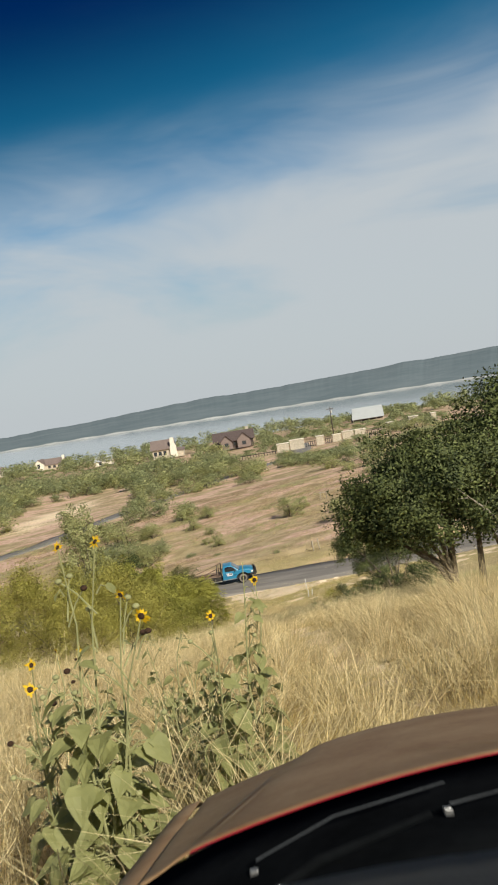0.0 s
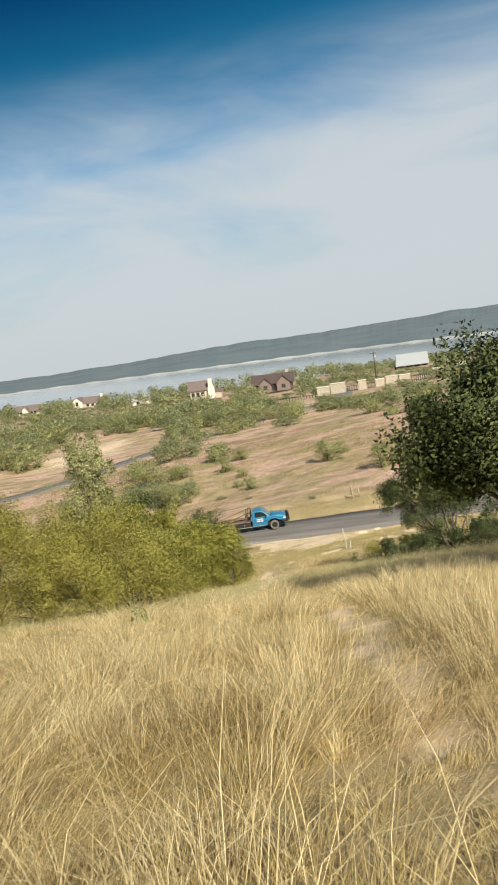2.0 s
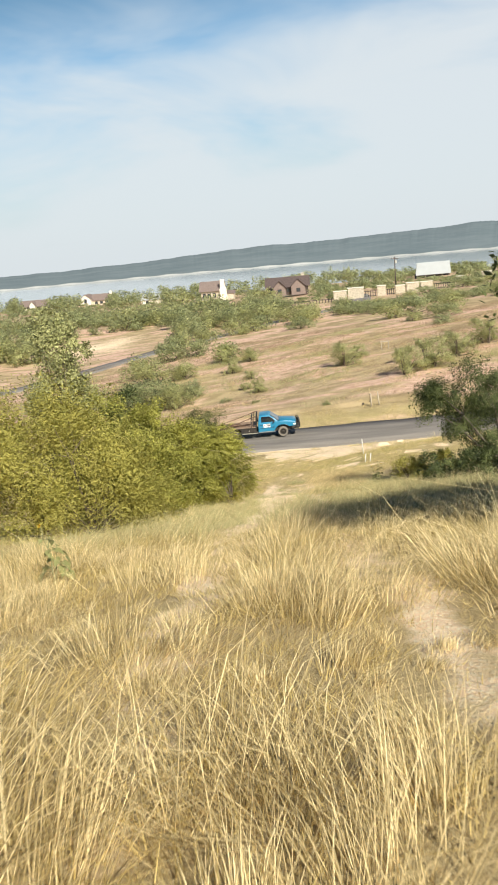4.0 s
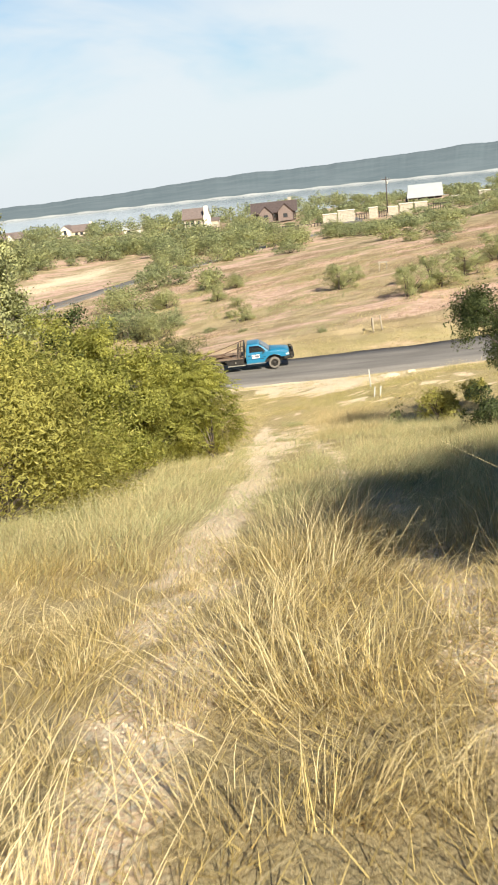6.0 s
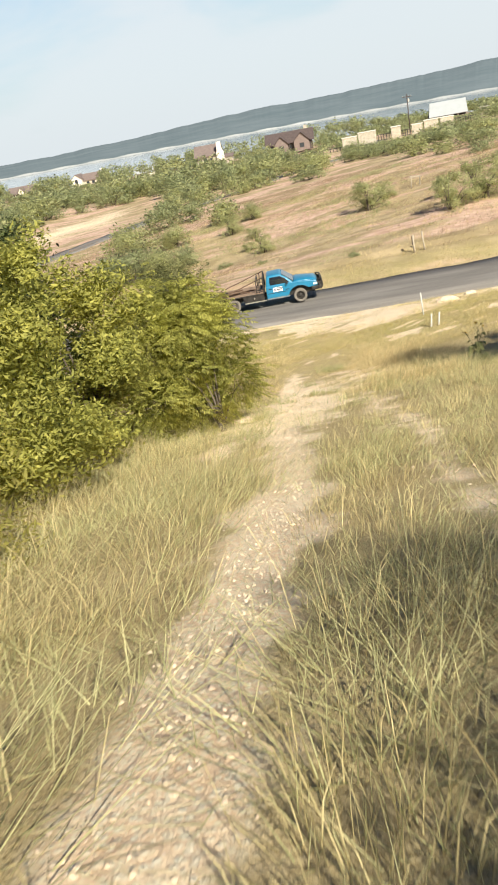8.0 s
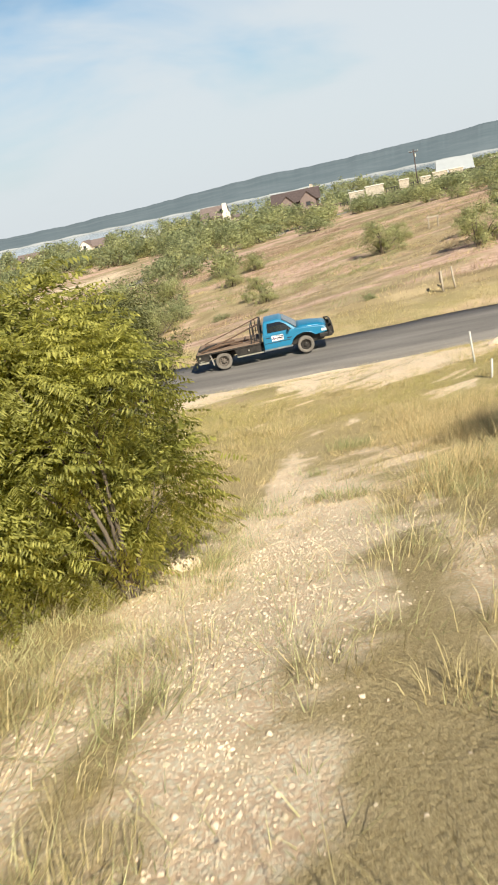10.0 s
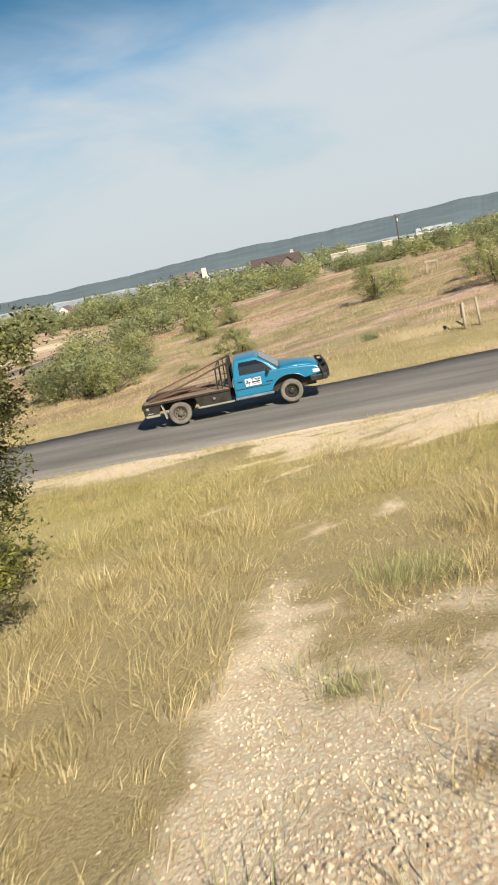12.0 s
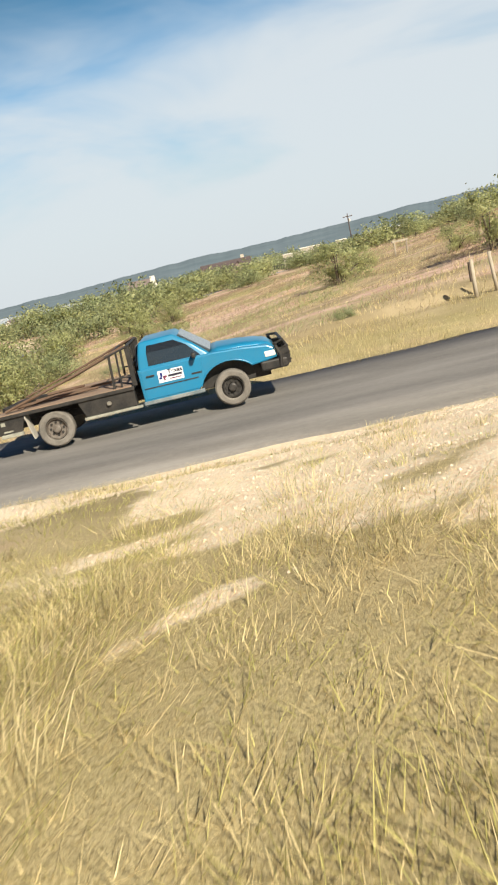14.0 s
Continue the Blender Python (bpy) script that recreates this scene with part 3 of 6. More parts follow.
def near_path(x, y, w):
    return np.exp(-((x - path_x(y) - .3) / w) ** 4)


def clear_bare(x, y, k=1.0):
    return np.clip(1 - k * bare_mask(x, y), 0.03, 1)


def slope_keep(x, y, k):
    return clear_bare(x, y, k) * np.where(near_path(x, y, 4.2) > .3, 1, .28)


def mid_keep(x, y, k):
    worn = np.exp(-((x - path_x(y) - .4 - .3 * wave(x, y, 1.2)) / 1.4) ** 4) * np.clip((y + 33) / 6, 0, 1)
    return clear_bare(x, y, k) * np.where(near_path(x, y, 4.5) > .3, 1, .35) * (1 - .88 * worn)


def lower_keep(x, y):
    """Grass cover of the stony stretch above the road: patchy near the track."""
    return clear_bare(x, y, .95) * (.42 + .58 * (wave(x, y, 1.0) > 0))


grass_field("tall_dry_grass", -6, 19, -66.5, -42, 2.7, 150, .62, .0045, M_GRASS_TALL, "tall pale dry grass bent in tufts on the slope", lambda x, y: slope_keep(x, y, .85), spread=.14, flop=.95, lump=.85, down=.55)
grass_field("low_dry_grass", -6, 19, -66.5, -41, 26, 26, .20, .0065, M_UNDERGROWTH, "dense short dry undergrowth, browner for shade between the tufts", lambda x, y: slope_keep(x, y, .8), spread=.12, flop=1.1, short=True)
grass_field("leaning_tuft", 5.0, 8.6, -45, -39, 24, 60, .56, .0045, M_GRASS_TALL, "large leaning tuft of pale dry grass beside the track", lambda x, y: np.exp(-(((x - 6.3) / .55) ** 2 + ((y + 41.9) / .9) ** 2)), spread=.12, flop=.9, lump=.2)
grass_field("leaning_tuft_uphill", 6.8, 11, -58, -48, 12, 70, .66, .0045, M_GRASS_TALL, "tall pale dry grass along the edge of the track", lambda x, y: np.exp(-((x - 8.45 - .12 * (y + 53)) / .6) ** 2) * np.exp(-((y + 53) / 3.5) ** 2), spread=.13, flop=.8, lump=.3)
grass_field("mid_slope_grass", -8, 19, -42, -24, 5.2, 45, .34, .0045, M_GRASS_VERGE, "dry grass thinning beside stony wheel ruts", lambda x, y: mid_keep(x, y, 1.0) * .8, spread=.16, flop=.95)
grass_field("mid_slope_green_grass", -8, 19, -42, -22, 32, 24, .24, .006, M_GRASS_SAGE, "half-green grass tufts among the dry ones", lambda x, y: mid_keep(x, y, 1.0) * (.55 + .4 * wave(x, y, .6)), spread=.12, flop=1.0, short=True)
grass_field("low_slope_grass", -10, 17, -24, -8.5, 40, 18, .12, .006, M_GRASS, "short dry grass matting the lower slope", lambda x, y: lower_keep(x, y) * .8, flop=1.1, short=True)
grass_field("low_slope_tufts", -8, 15, -24, -8.5, 2.6, 44, .28, .0045, M_GRASS_VERGE, "scattered taller dry tufts on the lower slope", lambda x, y: lower_keep(x, y) * (.3 + .7 * ((x > 6.5) | (x < 3.4))), spread=.10, flop=.9)
grass_field("low_slope_green_grass", -10, 17, -18, -6, 46, 18, .11, .006, M_GRASS_GREEN, "short yellow-green grass on the lower slope", lambda x, y: clear_bare(x, y, .9) * np.clip(.1 + green_mask(x, y) * 1.5, 0, 1), flop=1.1, short=True)
grass_field("verge_grass", -30, 26, -10, -3.9, 12, 14, .07, .007, M_GRASS_GREEN, "short yellow-green grass on the roadside verge", lambda x, y: clear_bare(x, y, .95) * .8, flop=1.0, short=True)
grass_field("verge_tufts", -14, 16, -11.5, -3.3, 14, 40, .12, .0055, M_GRASS_VERGE, "ragged tan grass tufts along the gravel edge of the road", lambda x, y: np.clip(.15 + 1.1 * wave(x * .7, y * 1.6, 1.5), .03, 1) * np.clip(1.25 - .9 * np.exp(-(((x - 6) / 3.2) ** 2 + ((y + 8) / 2.2) ** 2)), 0, 1), spread=.13, flop=1.0)
grass_field("far_verge_grass", -45, 40, 2.6, 8.5, 18, 14, .16, .009, M_GRASS_VERGE, "tan-yellow grass edging the far side of the road", lambda x, y: np.clip(1.1 - (y - 3) / 6, .1, 1), short=True)
grass_field("field_grass", -45, 40, 6, 60, 3.0, 10, .20, .018, M_GRASS, "sparse dry grass tufts across the pale field", lambda x, y: .3 + .6 * (wave(x, y, .25) > -.1), spread=.2, short=True)
grass_field("field_brush", -45, 40, 7, 75, 3.6, 15, .34, .014, M_BRUSH, "low dead brown brush in drifts across the field", lambda x, y: np.clip(1.2 * wave(x * .6, y * 1.1, .22) + .35, .1, 1), spread=.25, flop=.9, short=True)
grass_field("field_weeds", -45, 40, 7, 70, 2.4, 16, .36, .022, M_MESQUITE, "low green weeds in patches across the field", lambda x, y: np.clip(2.2 * wave(x * .8 + 9, y + 5, .2) - .75, 0, 1) + np.clip(1 - np.hypot((x + 2) / 5, (y - 33) / 6), 0, 1), spread=.25, flop=.9, short=True)

def spots(places):
    """Cover that is full at each (x, y, radius) and fades round it."""
    return lambda x, y: np.maximum.reduce([np.exp(-((x - a) ** 2 + (y - c) ** 2) / r ** 2) for a, c, r in places])


grass_field("brown_tussock", 5.2, 8.2, -26, -15, 20, 52, .36, .005, M_GRASS, "tan dead tussocks along the edge of the gravel track", spots(((6.5, -18.6, .5), (6.2, -16.6, .45), (6.1, -20.4, .35), (6.4, -22.4, .5), (6.4, -23.8, .6), (7.2, -24.3, .6), (6.9, -17.4, .6), (7.1, -20.5, .6))), spread=.12, flop=.9)
grass_field("track_weeds", 3.0, 7.0, -27, -16.5, 20, 34, .24, .005, M_SILVER, "thin grey-green weeds growing in the gravel", spots(((4.85, -22.9, .3), (3.75, -24.2, .35), (3.6, -25.9, .35), (3.7, -25, .3), (3.9, -23.2, .3), (4.05, -22.2, .3), (6.3, -23.4, .3), (6.5, -24.3, .3), (5.35, -25.0, .25), (5.1, -18.0, .3), (4.4, -20.2, .3))), spread=.11, flop=.8)
grass_field("gravel_weeds", 2.6, 8.2, -28, -15, 3.4, 30, .20, .005, M_GRASS_VERGE, "thin brown dead weeds scattered over the gravel", lambda x, y: np.clip(.45 + .6 * wave(x + 2, y, 2.3), .05, 1), spread=.10, flop=.8)
grass_field("edge_tufts", -2, 3.9, -24, -12, 4.5, 44, .26, .0045, M_GRASS_TALL, "pale dry tufts along the edge of the track", lambda x, y: clear_bare(x, y, .8) * np.clip(.35 + .8 * wave(x, y, 1.7), 0, 1), spread=.1, flop=.9)


def stones(name, n, x0, x1, y0, y1, lo, hi, label, along):
    """Loose stones where the ground is bare; along: x is counted from the track."""
    x, y = rng.uniform(x0, x1, n), rng.uniform(y0, y1, n)
    if along:
        x = x + path_x(y)
    ok = rng.random(n) < bare_mask(x, y) ** 2
    x, y = x[ok], y[ok]
    n = len(x)
    r = lo + (hi - lo) * rng.random(n) ** 3
    octa = np.array([(1, 0, 0), (0, 1, 0), (-1, 0, 0), (0, -1, 0), (.2, .1, .8), (-.25, .1, .7), (0, 0, -.5)], float)
    tri = np.array([(0, 1, 4), (1, 5, 4), (1, 2, 5), (2, 3, 5), (3, 4, 5), (3, 0, 4)])
    a = rng.random(n) * 6.283
    shape = octa[None] * rng.uniform(.6, 1.25, (n, 7, 1)) * np.stack([np.ones(n), rng.uniform(.5, 1, n), rng.uniform(.5, .9, n)], 1)[:, None] * r[:, None, None]
    c, s = np.cos(a)[:, None], np.sin(a)[:, None]
    v = np.stack([shape[:, :, 0] * c - shape[:, :, 1] * s, shape[:, :, 0] * s + shape[:, :, 1] * c, shape[:, :, 2]], -1)
    v += np.column_stack([x, y, height(x, y) + r * .15])[:, None]
    return tagged(raw(name, v.reshape(-1, 3), (np.arange(n)[:, None, None] * 7 + tri[None]).reshape(-1, 3), M_STONE), label, "gravel", kind="stuff")


stones("track_gravel", 60000, -2.2, 2.8, -46, -14, .008, .024, "loose pale limestone gravel on the wheel track", True)
stones("fine_track_gravel", 60000, -1.9, 2.6, -31, -16, .006, .016, "fine pale gravel between larger stones on the track", True)
stones("roadside_gravel", 50000, -3, 13, -12, -3.7, .008, .026, "loose pale limestone gravel beside the road", False)

# ---------------------------------------------------------------- plants


def thing(name, label, category, group="", place=(0, 0, 0), turn=0.0):
    ob = new(name)
    ob.matrix_world = Matrix.Translation(place) @ Matrix.Rotation(turn, 4, "Z")
    return tagged(ob, label, category, group)


def on_ground(x, y, sink=0.05):
    return (x, y, float(height(x, y)) - sink)


def limbs(bm, clumps, trunks, r0, seed):
    """Trunks from the ground that fork towards each clump."""
    rnd = random.Random(seed)
    for p, rad in clumps:
        b = min(trunks, key=lambda t: math.hypot(t[0] - p[0], t[1] - p[1]))
        fork = Vector((b[0] + (p[0] - b[0]) * .2, b[1] + (p[1] - b[1]) * .2, p[2] * .35))
        end = Vector(p) - Vector((0, 0, rad[2] * .1))
        mid = fork.lerp(end, .55) + Vector((rnd.uniform(-.15, .15), rnd.uniform(-.15, .15), rnd.uniform(0, .2))) * rad[0]
        tube(bm, [(b[0], b[1], -.15), fork * .5 + Vector((b[0], b[1], 0)) * .5, fork, mid, end], [r0, r0 * .8, r0 * .6, r0 * .35, r0 * .1])
        for _ in range(3):
            d = Vector((rnd.uniform(-1, 1), rnd.uniform(-1, 1), rnd.uniform(-.2, .9))) * rad[0] * .8
            tube(bm, [mid, mid + d * .5 + Vector((0, 0, .1)), mid + d], [r0 * .25, r0 * .15, r0 * .04], 5)


def tree(name, label, category, place, clumps, leaves, size, mat, trunks=((0, 0),), r0=.09, aspect=.5, shell=.45, group="", droop=0.0, seed=1, bark=None, tufts=None, tall=1.0, forks=99):
    ob = thing(name, label, category, group, place)
    bm = bmesh.new()
    limbs(bm, clumps[:forks], trunks, r0, seed)
    part("trunk", bm, bark or M_BARK, ob, smooth=True)
    pts = clump_points(clumps, leaves, shell, leaves // 70 if tufts is None else tufts, tall)
    pts = pts[pts[:, 2] > .03]
    v, f = leaf_arrays(pts, size * rng.uniform(.6, 1.4, len(pts)), aspect, droop=droop)
    v, f, soft = rounded(v, f, clumps)
    raw("crown", v, f, mat, ob, normals=soft)
    return ob


def ball_clumps(n, rx, ry, z0, z1, r, seed, flat=.75):
    rnd = random.Random(seed)
    out = []
    for k in range(n):
        a, d = rnd.uniform(0, 6.283), math.sqrt(rnd.random())
        z = z0 + (z1 - z0) * rnd.random()
        s = 1 - .5 * max(0, (z - z0) / max(z1 - z0, .01)) ** 2
        out.append(((rx * d * s * math.cos(a), ry * d * s * math.sin(a), z), (r * rnd.uniform(.7, 1.2), r * rnd.uniform(.7, 1.2), r * flat * rnd.uniform(.7, 1.1))))
    return out


rng = np.random.default_rng(23)
# large dark evergreen oak beside the track
tree("oak_tree", "dark dense evergreen oak with several leaning trunks", "tree", on_ground(12.2, -46.4),
     [((-2.7, -.1, 2.5), (.9, .9, .8)), ((-2.3, -.4, 3.1), (.95, 1.0, .75)), ((-1.6, .1, 3.6), (1.0, 1.0, .75)), ((-.8, -.3, 3.75), (1.0, 1.0, .7)), ((.35, .1, 4.05), (1.0, 1.1, .75)), ((1.7, -.1, 5.0), (1.2, 1.2, .9)),
      ((-1.7, -.8, 2.4), (1.0, .8, .8)), ((-.6, -.9, 3.1), (1.1, .9, .9)), ((.6, -.8, 3.6), (1.1, .9, .9)), ((1.8, -.5, 3.8), (1.3, 1.2, 1.1)), ((2.8, .1, 4.2), (1.3, 1.3, 1.2)), ((-.4, .7, 2.6), (1.4, 1.0, .9)), ((1.6, .5, 2.6), (1.3, 1.2, .9)),
      ((2.9, -.3, 2.5), (1.2, 1.2, .9))] + [((x, y, z), (.9, .8, .65)) for x, y, z in ((-2.2, .4, 2.0), (-1.2, -.6, 1.9), (-2.7, -.2, 2.2), (.2, -.8, 2.2), (1.6, -.9, 2.0))],
     115000, .090, M_JUNIPER, ((-.6, 0), (.2, .2), (.9, -.2)), .11, .5, .5, tufts=1000)
oak = bpy.data.objects["oak_tree"]
for k, (a, b) in enumerate((((.9, -.9, 1.4), (-.6, -1.7, 3.0)), ((1.2, -.9, 1.2), (2.2, -1.9, 2.6)), ((1.6, -.8, 1.5), (.4, -1.9, 2.4)), ((2.0, -.7, 1.2), (3.0, -1.8, 2.4)))):
    rnd = random.Random(70 + k)
    a, b = Vector(a), Vector(b)
    bm = bmesh.new()
    tube(bm, [a, a.lerp(b, .5) + Vector((0, 0, .12)), b], [.035, .024, .008], 6)
    for j in range(5):
        q = a.lerp(b, .3 + .13 * j)
        tube(bm, [q, q + Vector((rnd.uniform(-.35, .35), rnd.uniform(-.3, .1), rnd.uniform(-.1, .4)))], [.012, .003], 5)
    part("dead_limb", bm, M_TWIG, oak, "bare pale dead branch")
tree("young_live_oak", "young dark oak with a thin bare trunk", "tree", on_ground(12.6, -26.4),
     [((-.9, 0, 1.9), (1.0, .9, .7)), ((.2, .2, 2.3), (1.1, 1.0, .8)), ((-1.6, .3, 2.7), (.9, .9, .7)), ((-.5, -.1, 3.3), (1.0, 1.0, .8)), ((.8, .4, 3.4), (1.1, 1.0, .9)), ((1.5, .3, 2.2), (1.0, .9, .8)), ((-.5, -.6, 1.3), (.7, .6, .5)), ((-2.3, .1, 2.5), (.8, .8, .6)), ((-2.1, -.1, 3.1), (.7, .7, .5)), ((-1.4, -.3, 1.6), (.8, .7, .5)), ((-.2, -.5, 2.6), (1.0, .8, .8))],
     60000, .06, M_JUNIPER, ((0, -1.4),), .07, .5, .5, tufts=260)
for k, (x, y, s) in enumerate(((9.9, -30.4, .75), (10.9, -31.6, .8), (12.6, -32.6, .9), (12.4, -29.8, .7), (10.4, -21.4, .55), (11.6, -20.2, .6), (9.6, -24.6, .7), (10.9, -29.0, .8), (11.8, -28.9, .9), (13.4, -30.6, 1.0), (14.2, -28.6, .9), (13.0, -34.0, .8))):
    tree("scrub_bush", "low dark evergreen scrub bush in dry grass" if k < 4 or k > 6 else "low yellow-green bush in dry grass", "bush", on_ground(x, y), ball_clumps(9, .6 * s, .6 * s, .3 * s, 1.2 * s, .5 * s, 30 + k), 4000, .06, M_JUNIPER if k < 4 or k > 6 else M_YELLOW, ((0, 0), (.2, .1)), .03, .5, .5, "scrub beside the oak")

# thicket on the other side of the track
tree("yellow_shrub", "large feathery yellow-green shrub, dense to the ground", "bush", on_ground(-.7, -36.2),
     ball_clumps(46, 3.1, 1.4, .4, 3.2, .85, 5, .95) + [((2.9, .2, .6), (.8, .9, .6)), ((2.8, .9, .8), (.8, .8, .6)), ((2.4, -.7, .8), (.9, .8, .7)), ((1.0, -1.0, .9), (.9, .8, .8)), ((1.9, -.3, 1.3), (.9, .9, .8)), ((.8, 0, 3.0), (.8, .8, .8)), ((-.6, .1, 3.3), (.8, .8, .7)), ((-1.8, -.3, 3.4), (.8, .8, .7)), ((1.7, 0, 2.4), (.8, .8, .7)), ((-2.8, -.3, 1.2), (1.0, .9, 1.0)), ((-3.3, 0, 2.4), (1.0, .9, .9)), ((-2.2, -.8, 2.0), (1.0, .9, .9)), ((-2.6, .2, 3.1), (.9, .9, .8)), ((-1.2, -.9, 1.6), (1.0, .9, .9)), ((-.2, -1.0, 2.2), (1.0, .8, .8)), ((-3.5, -.4, .8), (1.0, .9, .8)), ((.6, -.9, 1.6), (1.0, .8, .8))],
     115000, .088, M_YELLOW, ((-1.5, 0), (0, .3), (1.5, -.2)), .04, .22, .6, tufts=1300, tall=1.9)
tree("yellow_shrub", "feathery yellow-green shrub merging into the thicket", "bush", on_ground(-4.6, -36.0), ball_clumps(32, 2.9, 1.6, .5, 3.8, .95, 6, .95), 58000, .098, M_YELLOW, ((-1, 0), (.5, .3)), .04, .24, .6, tufts=700, tall=1.8)
tree("yellow_shrub", "feathery yellow-green shrub at the end of the thicket", "bush", on_ground(-9.3, -35.6), ball_clumps(26, 2.6, 1.5, .4, 2.9, .95, 61, .95), 34000, .095, M_YELLOW, ((-1, 0), (.5, .3)), .04, .26, .6, tufts=500, tall=1.7)
tree("green_shrub", "rounded green shrub inside the thicket", "bush", on_ground(.85, -32.4), ball_clumps(30, 1.5, 1.4, .35, 2.9, .65, 8, .8), 44000, .085, M_PINNATE, ((-.5, .6), (.3, .6)), .035, .35, .5, tufts=420)
tree("green_shrub", "low green shrub at the edge of the thicket", "bush", on_ground(.95, -28.9), ball_clumps(38, 1.35, 1.5, .3, 3.6, .64, 81, .8), 58000, .085, M_PINNATE, ((-.5, .6), (.3, .6)), .035, .35, .5, tufts=380)
tree("dark_juniper", "dark juniper tree behind the yellow thicket", "tree", on_ground(.70, -17.0), ball_clumps(42, 1.1, 1.1, 1.6, 3.7, .6, 12, .95) + ball_clumps(14, .85, .8, .7, 1.6, .5, 13, .9), 64000, .055, M_JUNIPER_SUNLIT, ((-.5, .2), (-.2, .5)), .06, .4, .5, tufts=460)
tree("green_shrub", "tall green shrub in the middle of the thicket", "bush", on_ground(-1.3, -27.2), ball_clumps(34, 1.7, 1.4, .5, 4.3, .8, 9, .85), 34000, .10, M_PINNATE, ((-.5, 0), (.5, .3)), .05, .35, .5)
tree("dark_juniper", "dark juniper tree inside the thicket", "tree", on_ground(-1.6, -24.6), ball_clumps(26, 1.4, 1.3, .7, 4.6, .85, 14, .9), 26000, .10, M_JUNIPER, ((0, 0), (.3, .3)), .08, .45, .5)
tree("silvery_tree", "slender tree with small silvery green leaves", "tree", on_ground(-3.6, -23.6), ball_clumps(26, 1.15, 1.1, 2.4, 7.7, .8, 17, 1.2), 26000, .10, M_SILVER, ((0, 0), (.3, .1)), .07, .55, .6)


def pinnate_crown(sprays, rnd):
    """Drooping compound leaves: a thin stalk with pairs of narrow leaflets."""
    vs, fs, n = [], [], 0
    for p, d, length in sprays:
        side = (d.cross(Vector((0, 0, 1))) + Vector((rnd.uniform(-.4, .4), rnd.uniform(-.4, .4), rnd.uniform(-.5, .5)))).normalized()
        pairs = 7
        for k in range(1, pairs + 1):
            t = k / pairs
            c = p + d * length * t + Vector((0, 0, -.28 * length * t * t))
            for sgn in (-1, 1):
                w = (side * sgn + d * rnd.uniform(.1, .8) + Vector((rnd.uniform(-.25, .25), rnd.uniform(-.25, .25), -.35 - rnd.random() * .5))).normalized() * length * .37 * (1.1 - .4 * t)
                u = d * length * .05
                vs += [c, c + w * .45 + u, c + w, c + w * .45 - u]
                fs += [(n, n + 1, n + 2), (n, n + 2, n + 3)]
                n += 4
    return np.array([tuple(v) for v in vs]), np.array(fs)


def pinnate_tree(place, clumps, count, length, seed, trunks):
    rnd = random.Random(seed)
    ob = thing("soapberry_tree", "leafy tree with drooping yellow-green compound leaves", "tree", "", place)
    bm = bmesh.new()
    limbs(bm, clumps, trunks, .035, seed)
    part("trunk", bm, M_BARK, ob, smooth=True)
    pts = clump_points(clumps, count, .4)
    sprays = []
    for p in pts:
        if p[2] < .25:
            continue
        c = min(clumps, key=lambda q: (Vector(q[0]) - Vector(p)).length)
        d = (Vector(p) - Vector(c[0])).normalized() + Vector((rnd.uniform(-.6, .6), rnd.uniform(-.6, .6), rnd.uniform(-.3, .3)))
        d.z *= .5
        sprays.append((Vector(p), d.normalized(), length * rnd.uniform(.7, 1.3)))
    v, f = pinnate_crown(sprays, rnd)
    v, f, soft = rounded(v, f, clumps, .6)
    raw("crown", v, f, M_PINNATE, ob, normals=soft)
    return ob


tree("yellow_shrub", "small yellow-green bush under the juniper", "bush", on_ground(.66, -17.6), ball_clumps(24, .85, .6, .25, 1.45, .42, 33), 19000, .055, M_PINNATE, ((0, 0),), .02, .4, .5)
pinnate_tree(on_ground(2.23, -25.9), ball_clumps(34, 1.35, 1.3, .5, 2.6, .62, 21, .85) + [((1.15, .1, 1.1), (.45, .5, .45)), ((1.0, .8, .6), (.45, .5, .4)), ((.4, -.2, 2.7), (.7, .7, .5)), ((-.8, .3, 2.8), (.8, .8, .6))], 9600, .215, 3, ((-.4, 0), (.3, .2), (.8, -.3)))


def mesquite(seed, tall):
    n = 9 if tall else 8
    return ball_clumps(n + (10 if not tall else 13), 1.1 if not tall else 1.25, 1.1, (.22 if not tall else .3), (1.1 if not tall else 1.8), .52 if not tall else .44, seed, .8)


FAR_SCRUB = []
LAWNS = ((-121, 420, 10), (-156, 420, 8), (-29, 276, 6), (-3, 247, 9), (56, 298, 10))


def before_house(x, y):
    """Whether a place lies in the open strip of ground in front of one of the houses."""
    return any(y > hy - 190 and y < hy - 2 and abs(x - 6 - (hx - 6) * (y + 50) / (hy + 50)) < half * (y + 50) / (hy + 50) for hx, hy, half in LAWNS)



def clearing(x, y):
    """The sandy open ground beyond the lane."""
    return 70 < y < 142 and np.interp(y, [72, 101, 120, 140], [-34, -47, -50, -49]) < x < np.interp(y, [72, 86, 117, 140], [-22, -18, -25, -28])


def far_bush(x, y, wide, high):
    """Adds a distant bush to the joined scrub beyond the field."""
    if before_house(x, y):
        high, wide = high * .28, wide * .7
    n = 360
    c = ball_clumps(8, wide * .3, wide * .3, high * .25, high * .72, wide * .2, int(x * 7 + y * 13) % 9999, high / wide * 1.1)
    p = clump_points(c, n, .5) + np.array(on_ground(x, y))
    base = np.array(on_ground(x, y))
    c = [(tuple(np.array(q) + base), r) for q, r in c]
    FAR_SCRUB.append(rounded(*leaf_arrays(p, wide * .065 * rng.uniform(.6, 1.4, n), .55), c))


BUSH = {}
NAT_W = 3.3


